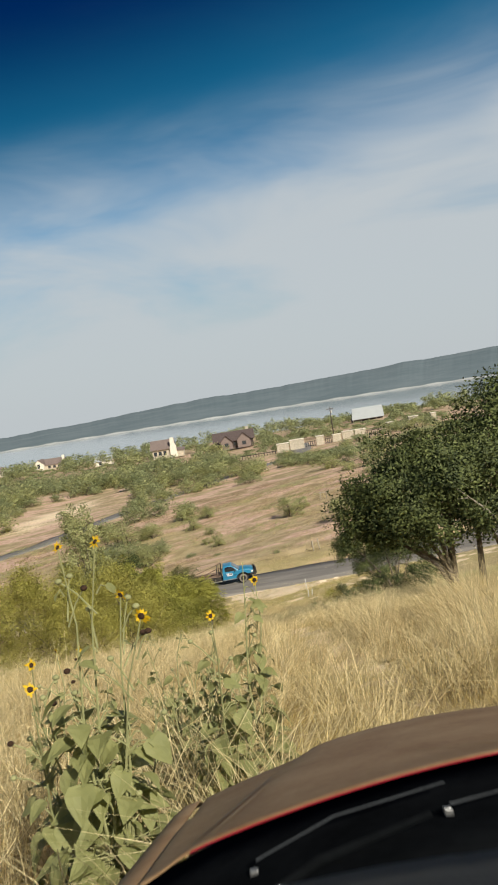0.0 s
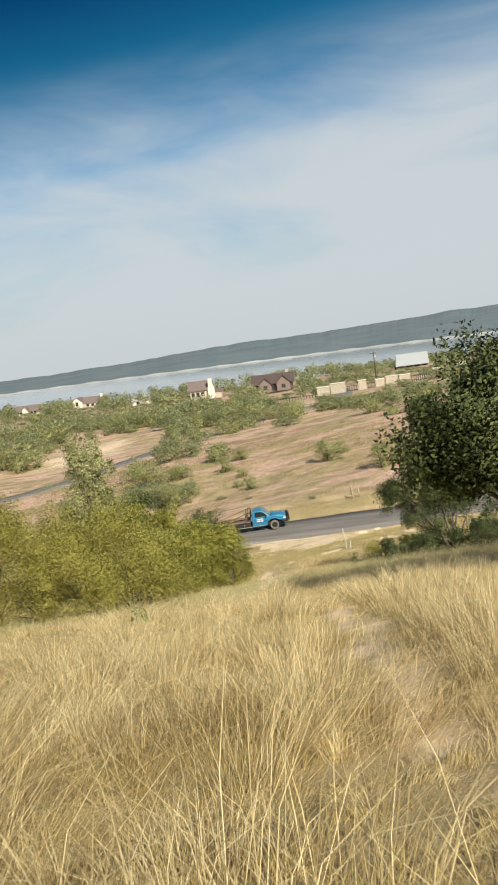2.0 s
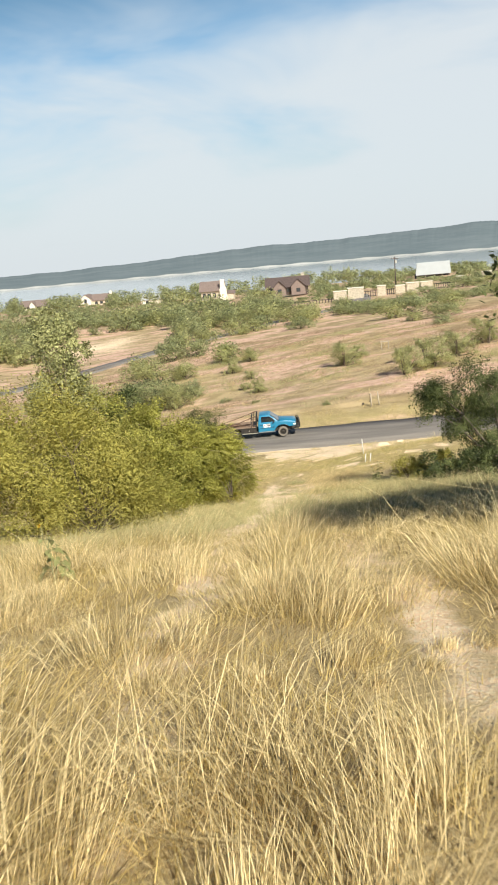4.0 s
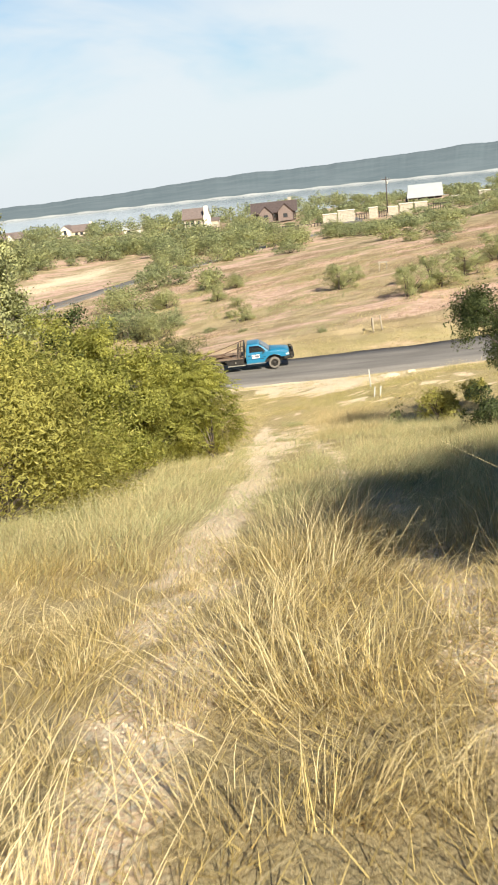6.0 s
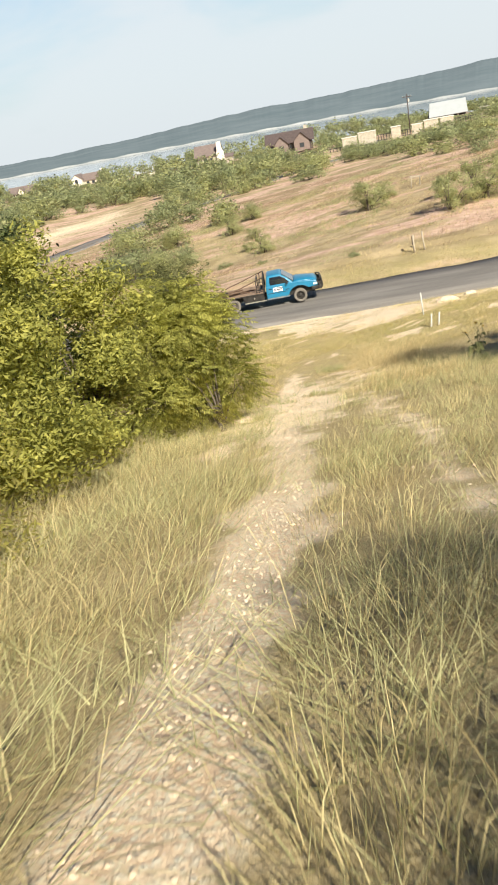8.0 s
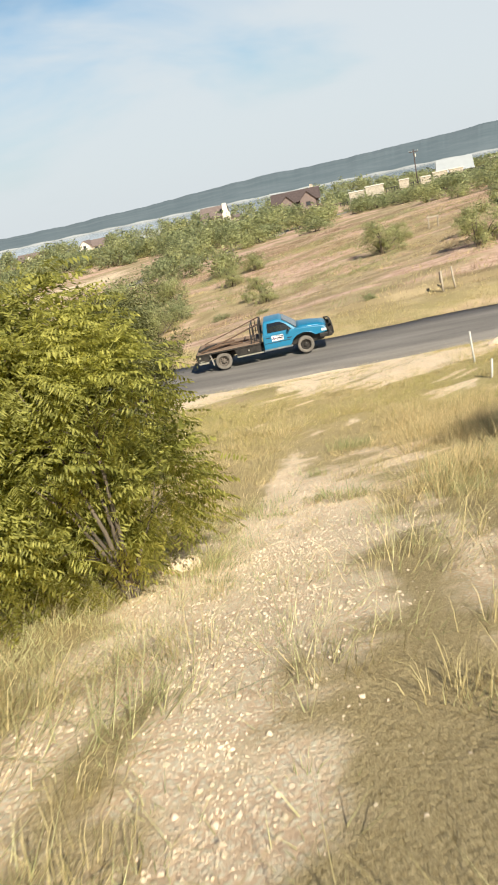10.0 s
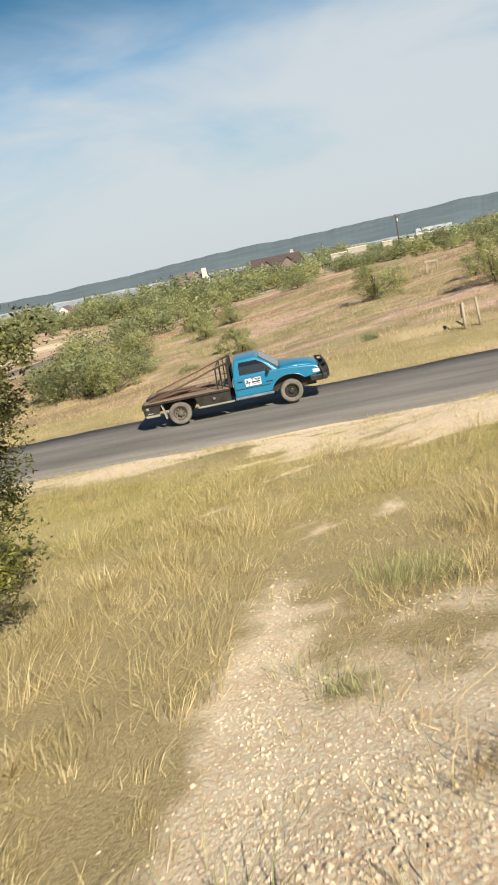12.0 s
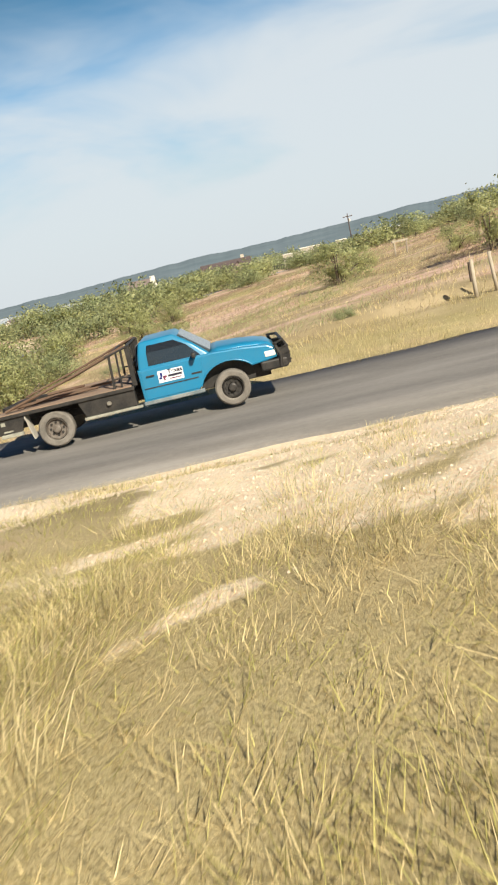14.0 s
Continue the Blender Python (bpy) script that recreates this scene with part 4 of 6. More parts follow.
def bush(x, y, wide, high, k=None):
    """A mesquite bush of that width and height; kinds past 9 are coarser, for the distance."""
    if clearing(x, y):
        return None
    k = int(rng.integers(0, 4)) if k is None else k
    far = 10 if y > 50 else 0
    nat = 2.0 if k < 4 else 2.75
    m = Matrix.Translation(on_ground(x, y, .1)) @ Matrix.Rotation(rng.random() * 6.28, 4, "Z") @ Matrix.Diagonal((1.4 * wide / NAT_W, 1.4 * wide / NAT_W, 1.3 * high / nat, 1))
    if k + far in BUSH:
        return copy_thing(BUSH[k + far], m @ Matrix.Diagonal([1 / c for c in BUSH[k + far].scale] + [1]))
    ob = tree("mesquite_bush", "grey-green mesquite bush on dry ground", "bush", (0, 0, 0), mesquite(40 + k, k == 4), 1500 if far else 5600 if k < 4 else 6000, .125 if far else .072 if k < 4 else .078, M_MESQUITE if k in (0, 2, 4) else M_SCRUB, ((0, 0),) if far else ((0, 0), (.25, .1), (-.2, .15)), .05, .5, .55, "mesquite bushes across the valley", seed=k, tufts=260 if far else 450, forks=3 if far else 10)
    ob.matrix_world = m
    BUSH[k + far] = ob
    return ob


# bushes by the road and in the field
for x, y, w, h in ((-10.4, 27.5, 5.2, 3.5), (-7.6, 24.6, 4.0, 3.0), (-12.6, 30, 4.6, 3.2), (-7.1, 30, 3.0, 2.2), (-14.2, 34, 3.2, 2.4), (-13.9, 44, 6.4, 3.6), (-18.3, 54, 4.8, 3.6), (-9.8, 44, 4.0, 2.6), (-6.5, 54, 4.4, 3.4),
                   (-15.5, 67, 5.0, 3.8), (-12, 68, 5.0, 3.2), (-5.9, 58.3, 3.2, 2.5), (-2.3, 49, 2.6, 2.1), (-16.2, 82, 5.5, 3.4), (6.9, 8.6, .6, .45), (-2.6, 22, 1.1, .6), (.7, 17, .8, .4)):
    bush(x, y, w * 1.1, h)
for x, y, w, h in ((9.3, 31.4, 3.5, 2.9), (10.9, 34.4, 1.9, 1.9), (14.2, 17.8, 3.2, 2.9), (16.5, 19.5, 4.2, 3.3), (14.6, 26.2, 2.0, 1.7), (19.5, 23, 3.6, 2.8), (23, 27, 4, 3), (.3, 25.1, 1.9, 1.7), (-1.0, 34, 1.7, 1.3), (-3.8, 41.5, 2.4, 2.4), (-1.2, 28.5, 1.5, .9)):
    bush(x, y, w, h, 4)
for x, y, w, h in ((-20.4, 116, 7.2, 4.6), (-19.4, 144, 11, 6.5), (-33.3, 150, 7.2, 4.6), (-40.3, 151, 10, 6.2), (-11.4, 119, 6.1, 4.4), (-6.9, 93, 3.1, 2.1), (-4.5, 127, 7.6, 4.6), (-.8, 130, 6.4, 4.6), (5.2, 100.6, 6.5, 4.2), (10.3, 110.6, 4.6, 2.3), (12.4, 121, 4.2, 3.8), 
                   (13.4, 103, 6.5, 3.2), (17.1, 95, 6.2, 3.4), (18.3, 76, 5.4, 3.6), (22.4, 78, 6.4, 4.2), (26.2, 73, 5.3, 3.5), (19.9, 63, 3.4, 2.2), (22.5, 52, 2.8, 1.9), (24.5, 62, 4.4, 3.0)):
    bush(x, y, w * 1.15, h * (1.05 if x < 5 else .8))
for x, y, w, h in ((-55, 100, 9, 5.2), (-49.5, 96, 9, 5.0), (-57.5, 141, 9.8, 6), (-62.4, 179, 9.9, 6.4), (-80, 176, 9.9, 6.4), (-91, 237, 10.3, 6.2), (-40, 230, 13.9, 8), (-12, 231, 11.8, 4.9), (-62, 112, 9, 5), (-70, 125, 10, 5.5), (-66, 90, 9, 4.6), (-76, 104, 10, 5), (-29, 170, 9, 5.5), (-24, 190, 9, 5.5), (-30, 153, 9, 5.5), (-40, 160, 9, 5.5), (-24, 132, 8, 5.4), (-45, 140, 9, 6), (-14, 136, 7, 4), (-8, 140, 7, 3.6)):
    bush(x, y, w * 1.15, h)
for k in range(46):
    y = rng.uniform(80, 185)
    bush(-.47 * (y + 58) + 4 + rng.uniform(-14, 22) * (y / 150), y, rng.uniform(6, 9), rng.uniform(3.4, 5.2))
# scrub on the near side of the lane
for x, y, w, h in ((-17.5, 79.5, 5.2, 3.2), (-12.6, 86, 5.4, 3.2), (-8.6, 93.5, 5.8, 3.4), (-4.2, 100.5, 5.6, 3.2), (.8, 107, 6.0, 3.0), (-16, 101, 6.6, 4.0)):
    bush(x, y, w, h)
for k in range(64):
    y = rng.uniform(118, 235)
    x = rng.uniform(-.42 * y, .02 * y - 4)
    if not (-60 < x < -44 and 140 < y < 172) and not (before_house(x, y) and y > 190):
        bush(x, y, rng.uniform(6, 10), rng.uniform(3.2, 5.0))
# dense wood on the near side of the clearing, and pale green trees behind the gateway
for k in range(20):
    y = rng.uniform(92, 158)
    bush(np.interp(y, [92, 101, 120, 158], [-49, -51, -54, -56]) - rng.uniform(0, 22), y, rng.uniform(6.5, 9.5), rng.uniform(3.8, 5.4))
for k in range(70):
    x, y = rng.uniform(2, 62), rng.uniform(172, 282)
    if abs(x - 30.9) > 3 or y > 205:
        far_bush(x, y, rng.uniform(6, 9.5), rng.uniform(3.6, 5.2) * (1 if y > 215 else .6))
# small bushes at the foot of the clearing's trees
for x, y, w, h in ((-46.5, 98, 2.2, 1.3), (-51, 121, 3.6, 1.8), (-47, 142.5, 4.4, 2.2), (-37, 143, 5, 2.0), (-30, 143, 5, 2.2), (-26, 112, 4, 2.4), (-17.6, 86, 4.2, 2.2)):
    bush(x, y, w, h)
# hedge of scrub below the gateway walls
for k in range(34):
    x = 10 + 42 * (k + rng.random()) / 34
    y = rng.uniform(97, 124) if x < 30 else rng.uniform(84, 120)
    if x - np.interp(y, [78, 92, 106, 116, 128, 143], [-24, -14, -6, 4, 12, 17]) > 3:
        bush(x, y, rng.uniform(4.2, 6.6), rng.uniform(1.7, 2.6))
# lakeside woods
for k in range(120):
    x = -190 + 290 * (k + rng.random()) / 120
    if -45 < x < -20 and k % 2:
        continue
    far_bush(x, rng.uniform(288, 345) if not 30 < x < 82 else rng.uniform(322, 350), rng.uniform(9, 14), rng.uniform(8, 10.5) if not 30 < x < 82 else rng.uniform(5, 7))
# scattered low bushes, thickening towards the houses
for _ in range(330):
    y = 85 + 330 * rng.random() ** .8
    x = rng.uniform(-.55 * y - 20, .42 * y + 12)
    if abs(x - np.interp(y, [78, 92, 106, 116, 128, 143, 190], [-24, -14, -6, 4, 12, 17, 19])) < 5 or (y < 160 and -48 < x < -28 and rng.random() < .7) or (-16 < x < 40 and 135 < y < 165) or (-42 < x < 8 and 225 < y < 262):
        continue
    w = rng.uniform(3, 7) * (1 + y / 400)
    (far_bush if y > 150 else bush)(x, y, w, w * rng.uniform(.35, .55) * (1 if x < .05 * y else .7))

shift, parts_v, parts_f, parts_n = 0, [], [], []
for v, f, soft in FAR_SCRUB:
    parts_v.append(v)
    parts_f.append(f + shift)
    parts_n.append(soft)
    shift += len(v)
tagged(raw("far_scrub", np.concatenate(parts_v), np.concatenate(parts_f), M_SCRUB, normals=np.concatenate(parts_n)), "distant grey-green scrub and lakeside woods", "scrub", kind="stuff")

# ---------------------------------------------------------------- the blue truck
M_BLUE = material("bright_blue_paint", (0.008, 0.195, 0.36), 0.3, 0.0, vary=0.12, scale=2.0, fine=30, bump=0.02, second=(0.028, 0.19, 0.32), spec=0.6)
M_DUSTY = material("dusty_blue_paint", (0.09, 0.13, 0.15), 0.7, 0.0, vary=0.2, scale=5.0, fine=40, bump=0.05, second=(0.30, 0.30, 0.28))
M_BLACK = material("black_steel", (0.020, 0.019, 0.018), 0.55, 0.2, vary=0.3, scale=5, fine=40, bump=0.1, second=(0.06, 0.052, 0.044))
M_TYRE = material("dusty_tyre", (0.13, 0.115, 0.095), 0.9, vary=0.25, scale=6, fine=60, bump=0.4, second=(0.25, 0.22, 0.185))
M_RIM = material("dull_black_rim", (0.018, 0.016, 0.015), 0.5, 0.3, vary=0.3, scale=14, fine=60, bump=0.1, second=(0.09, 0.08, 0.07))
M_DUSTRIM = material("dusty_rusty_rim", (0.26, 0.225, 0.19), 0.7, 0.2, vary=0.3, scale=14, fine=60, bump=0.1, second=(0.10, 0.075, 0.055))
M_CHROME = material("dull_chrome", (0.65, 0.63, 0.58), 0.3, 0.9, vary=0.1, scale=10, fine=60, bump=0.02)
M_GLASS = material("dark_cab_glass", (0.020, 0.024, 0.028), 0.06, 0.0, vary=0.1, scale=3, fine=20, bump=0.0, spec=0.8)
M_SCREEN = material("hazy_windscreen", (0.085, 0.105, 0.115), 0.08, 0.0, vary=0.3, scale=3, fine=12, bump=0.0, spec=0.8)
M_WHITE = material("white_door_sign", (0.80, 0.80, 0.79), 0.5, vary=0.04, scale=6, fine=40, bump=0.0)
M_SIGN_BLUE = material("sign_blue", (0.015, 0.03, 0.16), 0.5, vary=0.05, bump=0.0)
M_SIGN_RED = material("sign_red", (0.16, 0.025, 0.07), 0.5, vary=0.05, bump=0.0)
M_SIGN_INK = material("sign_ink", (0.035, 0.03, 0.05), 0.6, vary=0.05, bump=0.0)
M_LENS = material("clear_lamp_lens", (0.80, 0.78, 0.70), 0.15, vary=0.1, bump=0.0, spec=0.7)
M_RED_LENS = material("red_lens", (0.5, 0.02, 0.02), 0.25, vary=0.1, bump=0.0)
M_DECK = material("weathered_deck", (0.33, 0.21, 0.13), 0.85, vary=0.3, scale=3, fine=30, bump=0.3, second=(0.22, 0.17, 0.13), stretch=(.3, 3, 1))
M_POLE = material("dark_rusty_pole", (0.135, 0.075, 0.045), 0.8, 0.2, vary=0.3, scale=5, fine=40, bump=0.2, second=(0.19, 0.13, 0.09))
M_FLAP = material("pale_mud_flap", (0.55, 0.50, 0.42), 0.8, vary=0.2, bump=0.1)
M_PALE_RAIL = material("dusty_side_rail", (0.40, 0.38, 0.30), 0.8, vary=0.3, scale=6, fine=40, bump=0.1)


def arc(cx, cz, r, a0, a1, n):
    return [(cx + r * math.cos(radians(a0 + (a1 - a0) * k / n)), cz + r * math.sin(radians(a0 + (a1 - a0) * k / n))) for k in range(n + 1)]


def quad_slab(bm, pts, push):
    """A thin pane: four or more corners, pushed along a vector for thickness."""
    a = [bm.verts.new(p) for p in pts]
    c = [bm.verts.new(Vector(p) + Vector(push)) for p in pts]
    bm.faces.new(a)
    bm.faces.new(list(reversed(c)))
    n = len(pts)
    for i in range(n):
        bm.faces.new((a[i], c[i], c[(i + 1) % n], a[(i + 1) % n]))
    bmesh.ops.recalc_face_normals(bm, faces=bm.faces)


def build_truck():
    t = thing("flatbed_truck", "bright blue flatbed pickup truck standing on the asphalt road", "truck")
    W = .94
    # lower body with wheel arch, doors and front wing
    bm = bmesh.new()
    prof = [(1.74, .50), (2.80, .50), (2.86, .60)] + arc(3.42, .42, .57, 160, 38, 12) + [(4.18, .80), (4.36, .84), (4.37, .95), (4.33, 1.06), (4.22, 1.14), (3.75, 1.21), (3.2, 1.25), (2.6, 1.24), (1.74, 1.22)]
    extrude_profile(bm, prof, -W, W, .035)
    body = part("body", bm, M_BLUE, t, smooth=False)
    # bonnet, slightly crowned, with sloping sides
    bm = bmesh.new()
    secs = []
    for x, z, w in ((3.12, 1.24, .86), (3.3, 1.27, .85), (3.7, 1.25, .80), (4.05, 1.20, .74), (4.27, 1.13, .68), (4.36, 1.03, .66)):
        secs.append([bm.verts.new((x, y * w, z + .055 * (1 - y * y) - (.06 if abs(y) == 1 else 0))) for y in (-1, -.92, -.6, -.2, .2, .6, .92, 1)])
    for a, c in zip(secs, secs[1:]):
        for k in range(7):
            bm.faces.new((a[k], c[k], c[k + 1], a[k + 1]))
    bmesh.ops.recalc_face_normals(bm, faces=bm.faces)
    bmesh.ops.solidify(bm, geom=bm.faces[:], thickness=.02)
    part("bonnet", bm, M_BLUE, t, smooth=True)
    # cab above the waist
    bm = bmesh.new()
    low = [(1.76, -.90), (3.18, -.88), (3.18, .88), (1.76, .90)]
    mid = [(1.80, -.84, 1.53), (2.86, -.82, 1.54), (2.86, .82, 1.54), (1.80, .84, 1.53)]
    top = [(1.86, -.74, 1.80), (2.52, -.72, 1.82), (2.52, .72, 1.82), (1.86, .74, 1.80)]
    rings = [[bm.verts.new((x, y, 1.20)) for x, y in low], [bm.verts.new(p) for p in mid], [bm.verts.new(p) for p in top]]
    for a, c in zip(rings, rings[1:]):
        for k in range(4):
            bm.faces.new((a[k], a[(k + 1) % 4], c[(k + 1) % 4], c[k]))
    bm.faces.new(rings[-1])
    bmesh.ops.recalc_face_normals(bm, faces=bm.faces)
    bmesh.ops.bevel(bm, geom=bm.edges[:], offset=.05, segments=3, affect="EDGES", profile=.6)
    part("cab", bm, M_BLUE, t, smooth=True)
    for s in (-1, 1):
        bm = bmesh.new()
        rows = [[bm.verts.new(q) for q in ((1.97, s * .893, 1.27), (2.96, s * .890, 1.27))], [bm.verts.new(q) for q in ((1.98, s * .850, 1.55), (2.74, s * .846, 1.55))], [bm.verts.new(q) for q in ((2.01, s * .800, 1.70), (2.52, s * .795, 1.70))]]
        for lo, hi in zip(rows, rows[1:]):
            bm.faces.new((lo[0], lo[1], hi[1], hi[0]))
        bmesh.ops.recalc_face_normals(bm, faces=bm.faces)
        bmesh.ops.solidify(bm, geom=bm.faces[:], thickness=.01)
        part("side_window", bm, M_GLASS, t, "dark tinted side window")
        bm = bmesh.new()
        extrude_profile(bm, [(1.80, .56), (2.83, .56), (2.93, .74), (2.96, 1.21), (1.80, 1.19)], s * (W - .01), s * (W + .012), .006)
        door = part("door", bm, M_BLUE, t)
        bm = bmesh.new()
        box(bm, 1.88, 2.04, s * (W + .01), s * (W + .035), 1.04, 1.075, .008)
        part("handle", bm, M_BLACK, door, "black door handle")
        bm = bmesh.new()
        box(bm, 1.80, 2.84, s * (W + .008), s * (W + .022), .785, .81, .005)
        part("trim_strip", bm, M_BLACK, t)
        bm = bmesh.new()
        box(bm, 2.72, 2.92, s * (W + .012), s * (W + .018), .88, .92, .002)
        part("badge_bar", bm, M_BLACK, t)
        bm = bmesh.new()
        box(bm, 1.72, 2.9, s * (W - .06), s * (W + .01), .44, .53, .02)
        part("sill", bm, M_DUSTY, t, "dust-coated door sill")
        bm = bmesh.new()
        box(bm, 2.80, 2.88, s * (W + .02), s * (W + .22), 1.24, 1.36, .03)
        part("wing_mirror", bm, M_BLACK, t)
        bm = bmesh.new()
        box(bm, 4.20, 4.37, s * .66, s * .90, .86, 1.00, .03)
        part("headlight", bm, M_LENS, t, "clear rectangular headlight")
        bm = bmesh.new()
        box(bm, 4.13, 4.345, s * .88, s * (W + .012), .88, 1.01, .02)
        part("headlight_side", bm, M_LENS, t, "clear wrapped headlight end")
        bm = bmesh.new()
        inner = arc(3.42, .42, .575, 165, 40, 14)
        outer = arc(3.42, .42, .60, 40, 165, 14)
        extrude_profile(bm, inner + outer, s * (W - .02), s * (W + .015), .005)
        part("wheel_arch", bm, M_BLUE, t, "rolled wheel-arch lip")
    # white sign on the door, with its emblem and two lines of lettering
    for s in (-1, 1):
        bm = bmesh.new()
        box(bm, 2.10, 2.58, s * (W + .013), s * (W + .019), .86, 1.12)
        sign = part("door_sign", bm, M_WHITE, t, "white rectangular door sign")
        d = 1 if s < 0 else -1
        cx = 2.34 - .15 * d
        for nm, x0, x1, z0, z1, mt in (("emblem_bar", -.045, -.005, .99, 1.08, M_SIGN_BLUE), ("emblem_bar", -.075, -.02, .94, .985, M_SIGN_BLUE), ("emblem_bar", 0, .07, .955, 1.0, M_SIGN_RED), ("emblem_bar", .005, .035, .90, .95, M_SIGN_RED), ("small_print_bar", .12, .34, .905, .925, M_SIGN_RED)):
            bm = bmesh.new()
            a, c = sorted((cx + x0 * d, cx + x1 * d))
            box(bm, a, c, s * (W + .018), s * (W + .023), z0, z1)
            part(nm, bm, mt, sign)
        for word, z in (("Texas", 1.035), ):
            cu = bpy.data.curves.new("lettering", "FONT")
            cu.body, cu.size, cu.extrude, cu.offset = word, .118, .001, .004
            ob = new("lettering", cu)
            ob.data.materials.append(M_SIGN_INK)
            ob.parent = sign
            ob.matrix_basis = pose(cx + .10 * d, s * (W + .0215), z, 90, 0, 0 if s < 0 else 180)
        bm = bmesh.new()
        a, c = sorted((cx + .10 * d, cx + .36 * d))
        box(bm, a, c, s * (W + .018), s * (W + .023), .955, 1.005)
        part("lettering_bar", bm, M_SIGN_INK, sign)
    bm = bmesh.new()
    quad_slab(bm, [(3.13, -.78, 1.27), (3.13, .78, 1.27), (2.60, .66, 1.75), (2.60, -.66, 1.75)], (.035, 0, .035))
    part("windscreen", bm, M_SCREEN, t, "hazy reflecting windscreen")
    bm = bmesh.new()
    quad_slab(bm, [(1.735, -.72, 1.30), (1.735, .72, 1.30), (1.80, .62, 1.72), (1.80, -.62, 1.72)], (-.012, 0, 0))
    part("rear_window", bm, M_GLASS, t)
    # front end
    bm = bmesh.new()
    box(bm, 2.84, 4.2, -.66, .66, .44, 1.05, .02)
    part("engine_bay", bm, M_BLACK, t)
    bm = bmesh.new()
    box(bm, 4.30, 4.40, -.62, .62, .80, 1.05, .02)
    part("grille", bm, M_BLACK, t)
    bm = bmesh.new()
    box(bm, 4.02, 4.54, -.96, .96, .58, .80, .04)
    part("bumper", bm, M_BLACK, t, "black steel front bumper")
    bm = bmesh.new()
    for y in (-.62, -.22, .22, .62):
        tube(bm, [(4.52, y, .55), (4.60, y, .76), (4.58, y, 1.02), (4.52, y, 1.15)], [.03] * 4, 8)
    for z, x in ((.70, 4.60), (.86, 4.60), (1.01, 4.585), (1.15, 4.52)):
        tube(bm, [(x - .18, -.97, z - .02), (x, -.72, z), (x, 0, z), (x, .72, z), (x - .18, .97, z - .02)], [.032] * 5, 8)
    for s in (-1, 1):
        tube(bm, [(4.40, s * .96, .60), (4.43, s * .97, .86), (4.36, s * .97, 1.10)], [.035] * 3, 8)
        quad_slab(bm, [(4.40, s * .97, .62), (4.60, s * .74, .62), (4.60, s * .74, 1.0), (4.40, s * .97, .96)], (.01, 0, 0))
    part("grille_guard", bm, M_BLACK, t, "black tubular grille guard")
    # chassis and flatbed
    for s in (-1, 1):
        bm = bmesh.new()
        box(bm, -1.0, 4.2, s * .38 - .04, s * .38 + .04, .50, .66, .01)
        part("chassis_rail", bm, M_BLACK, t)
    bm = bmesh.new()
    box(bm, -1.08, 1.62, -1.02, 1.02, .86, .94, .012)
    bed = part("flatbed", bm, M_BLACK, t, "black steel flatbed frame")
    for k in range(9):
        bm = bmesh.new()
        y = -.92 + .23 * k
        box(bm, -1.02, 1.58, y - .105, y + .105, .938, .962, .006)
        part("deck_plank", bm, M_DECK, bed)
    for s in (-1, 1):
        bm = bmesh.new()
        prof = [(.62, .50), (1.60, .50), (1.60, .88), (.50, .88)]
        extrude_profile(bm, prof, s * .98, s * 1.02 - s * .30, .012)
        part("tool_box", bm, M_BLACK, bed, "black underbed tool box")
        bm = bmesh.new()
        extrude_profile(bm, [(-1.06, .52), (-.62, .52), (-.50, .88), (-1.10, .88)], s * .98, s * .90, .01)
        skirt = part("rear_skirt", bm, M_BLACK, bed)
        for x0, x1, z0, z1 in ((-.98, -.90, .72, .80), (-.96, -.78, .565, .60)):
            bm = bmesh.new()
            box(bm, x0, x1, s * .978, s * .986, z0, z1, .002)
            part("reflector", bm, M_PALE_RAIL, skirt, "small pale reflector")
        bm = bmesh.new()
        box(bm, .58, 1.70, s * .95, s * 1.03, .44, .50, .012)
        part("side_rail", bm, M_PALE_RAIL, bed, "dusty pale side rail")
        bm = bmesh.new()
        box(bm, -1.02, -.60, s * .92, s * 1.03, .45, .53, .012)
        part("rear_rail", bm, M_PALE_RAIL, bed)
        bm = bmesh.new()
        quad_slab(bm, [(-.52, s * .70, .84), (-.52, s * 1.0, .84), (-.43, s * 1.0, .30), (-.43, s * .70, .30)], (.015, 0, 0))
        part("mud_flap", bm, M_FLAP, bed, "pale mud flap")
        bm = bmesh.new()
        box(bm, -1.12, -1.07, s * .72, s * .92, .74, .84, .01)
        part("tail_lamp", bm, M_RED_LENS, bed)
        bm = bmesh.new()
        disc_solid(bm, (1.1, .70), s * 1.02, s * 1.045, [(.045, 0), (.045, 1)], 12)
        part("filler_cap", bm, M_CHROME, bed, "bright round filler cap")
    # headache rack behind the cab: two open frames joined by rails
    bm = bmesh.new()
    for y in (-.95, .95):
        quad_slab(bm, [(1.60, y, .94), (1.69, y, .94), (1.69, y, 1.80), (1.61, y, 1.80)], (0, -.05 if y > 0 else .05, 0))
        tube(bm, [(1.26, y, .93), (1.28, y, 1.40), (1.30, y, 1.70)], [.026] * 3, 8)
        tube(bm, [(1.40, y, .93), (1.42, y, 1.3), (1.44, y, 1.74)], [.020] * 3, 8)
        tube(bm, [(1.22, y, 1.67), (1.66, y, 1.80)], [.026, .026], 8)
        tube(bm, [(1.27, y, 1.16), (1.64, y, 1.16)], [.018, .018], 8)
    for y in (-.55, -.18, .18, .55):
        tube(bm, [(1.64, y, .93), (1.65, y, 1.80)], [.022, .022], 8)
    for z in (1.36, 1.80):
        tube(bm, [(1.65, -.95, z), (1.65, .95, z)], [.026, .026], 8)
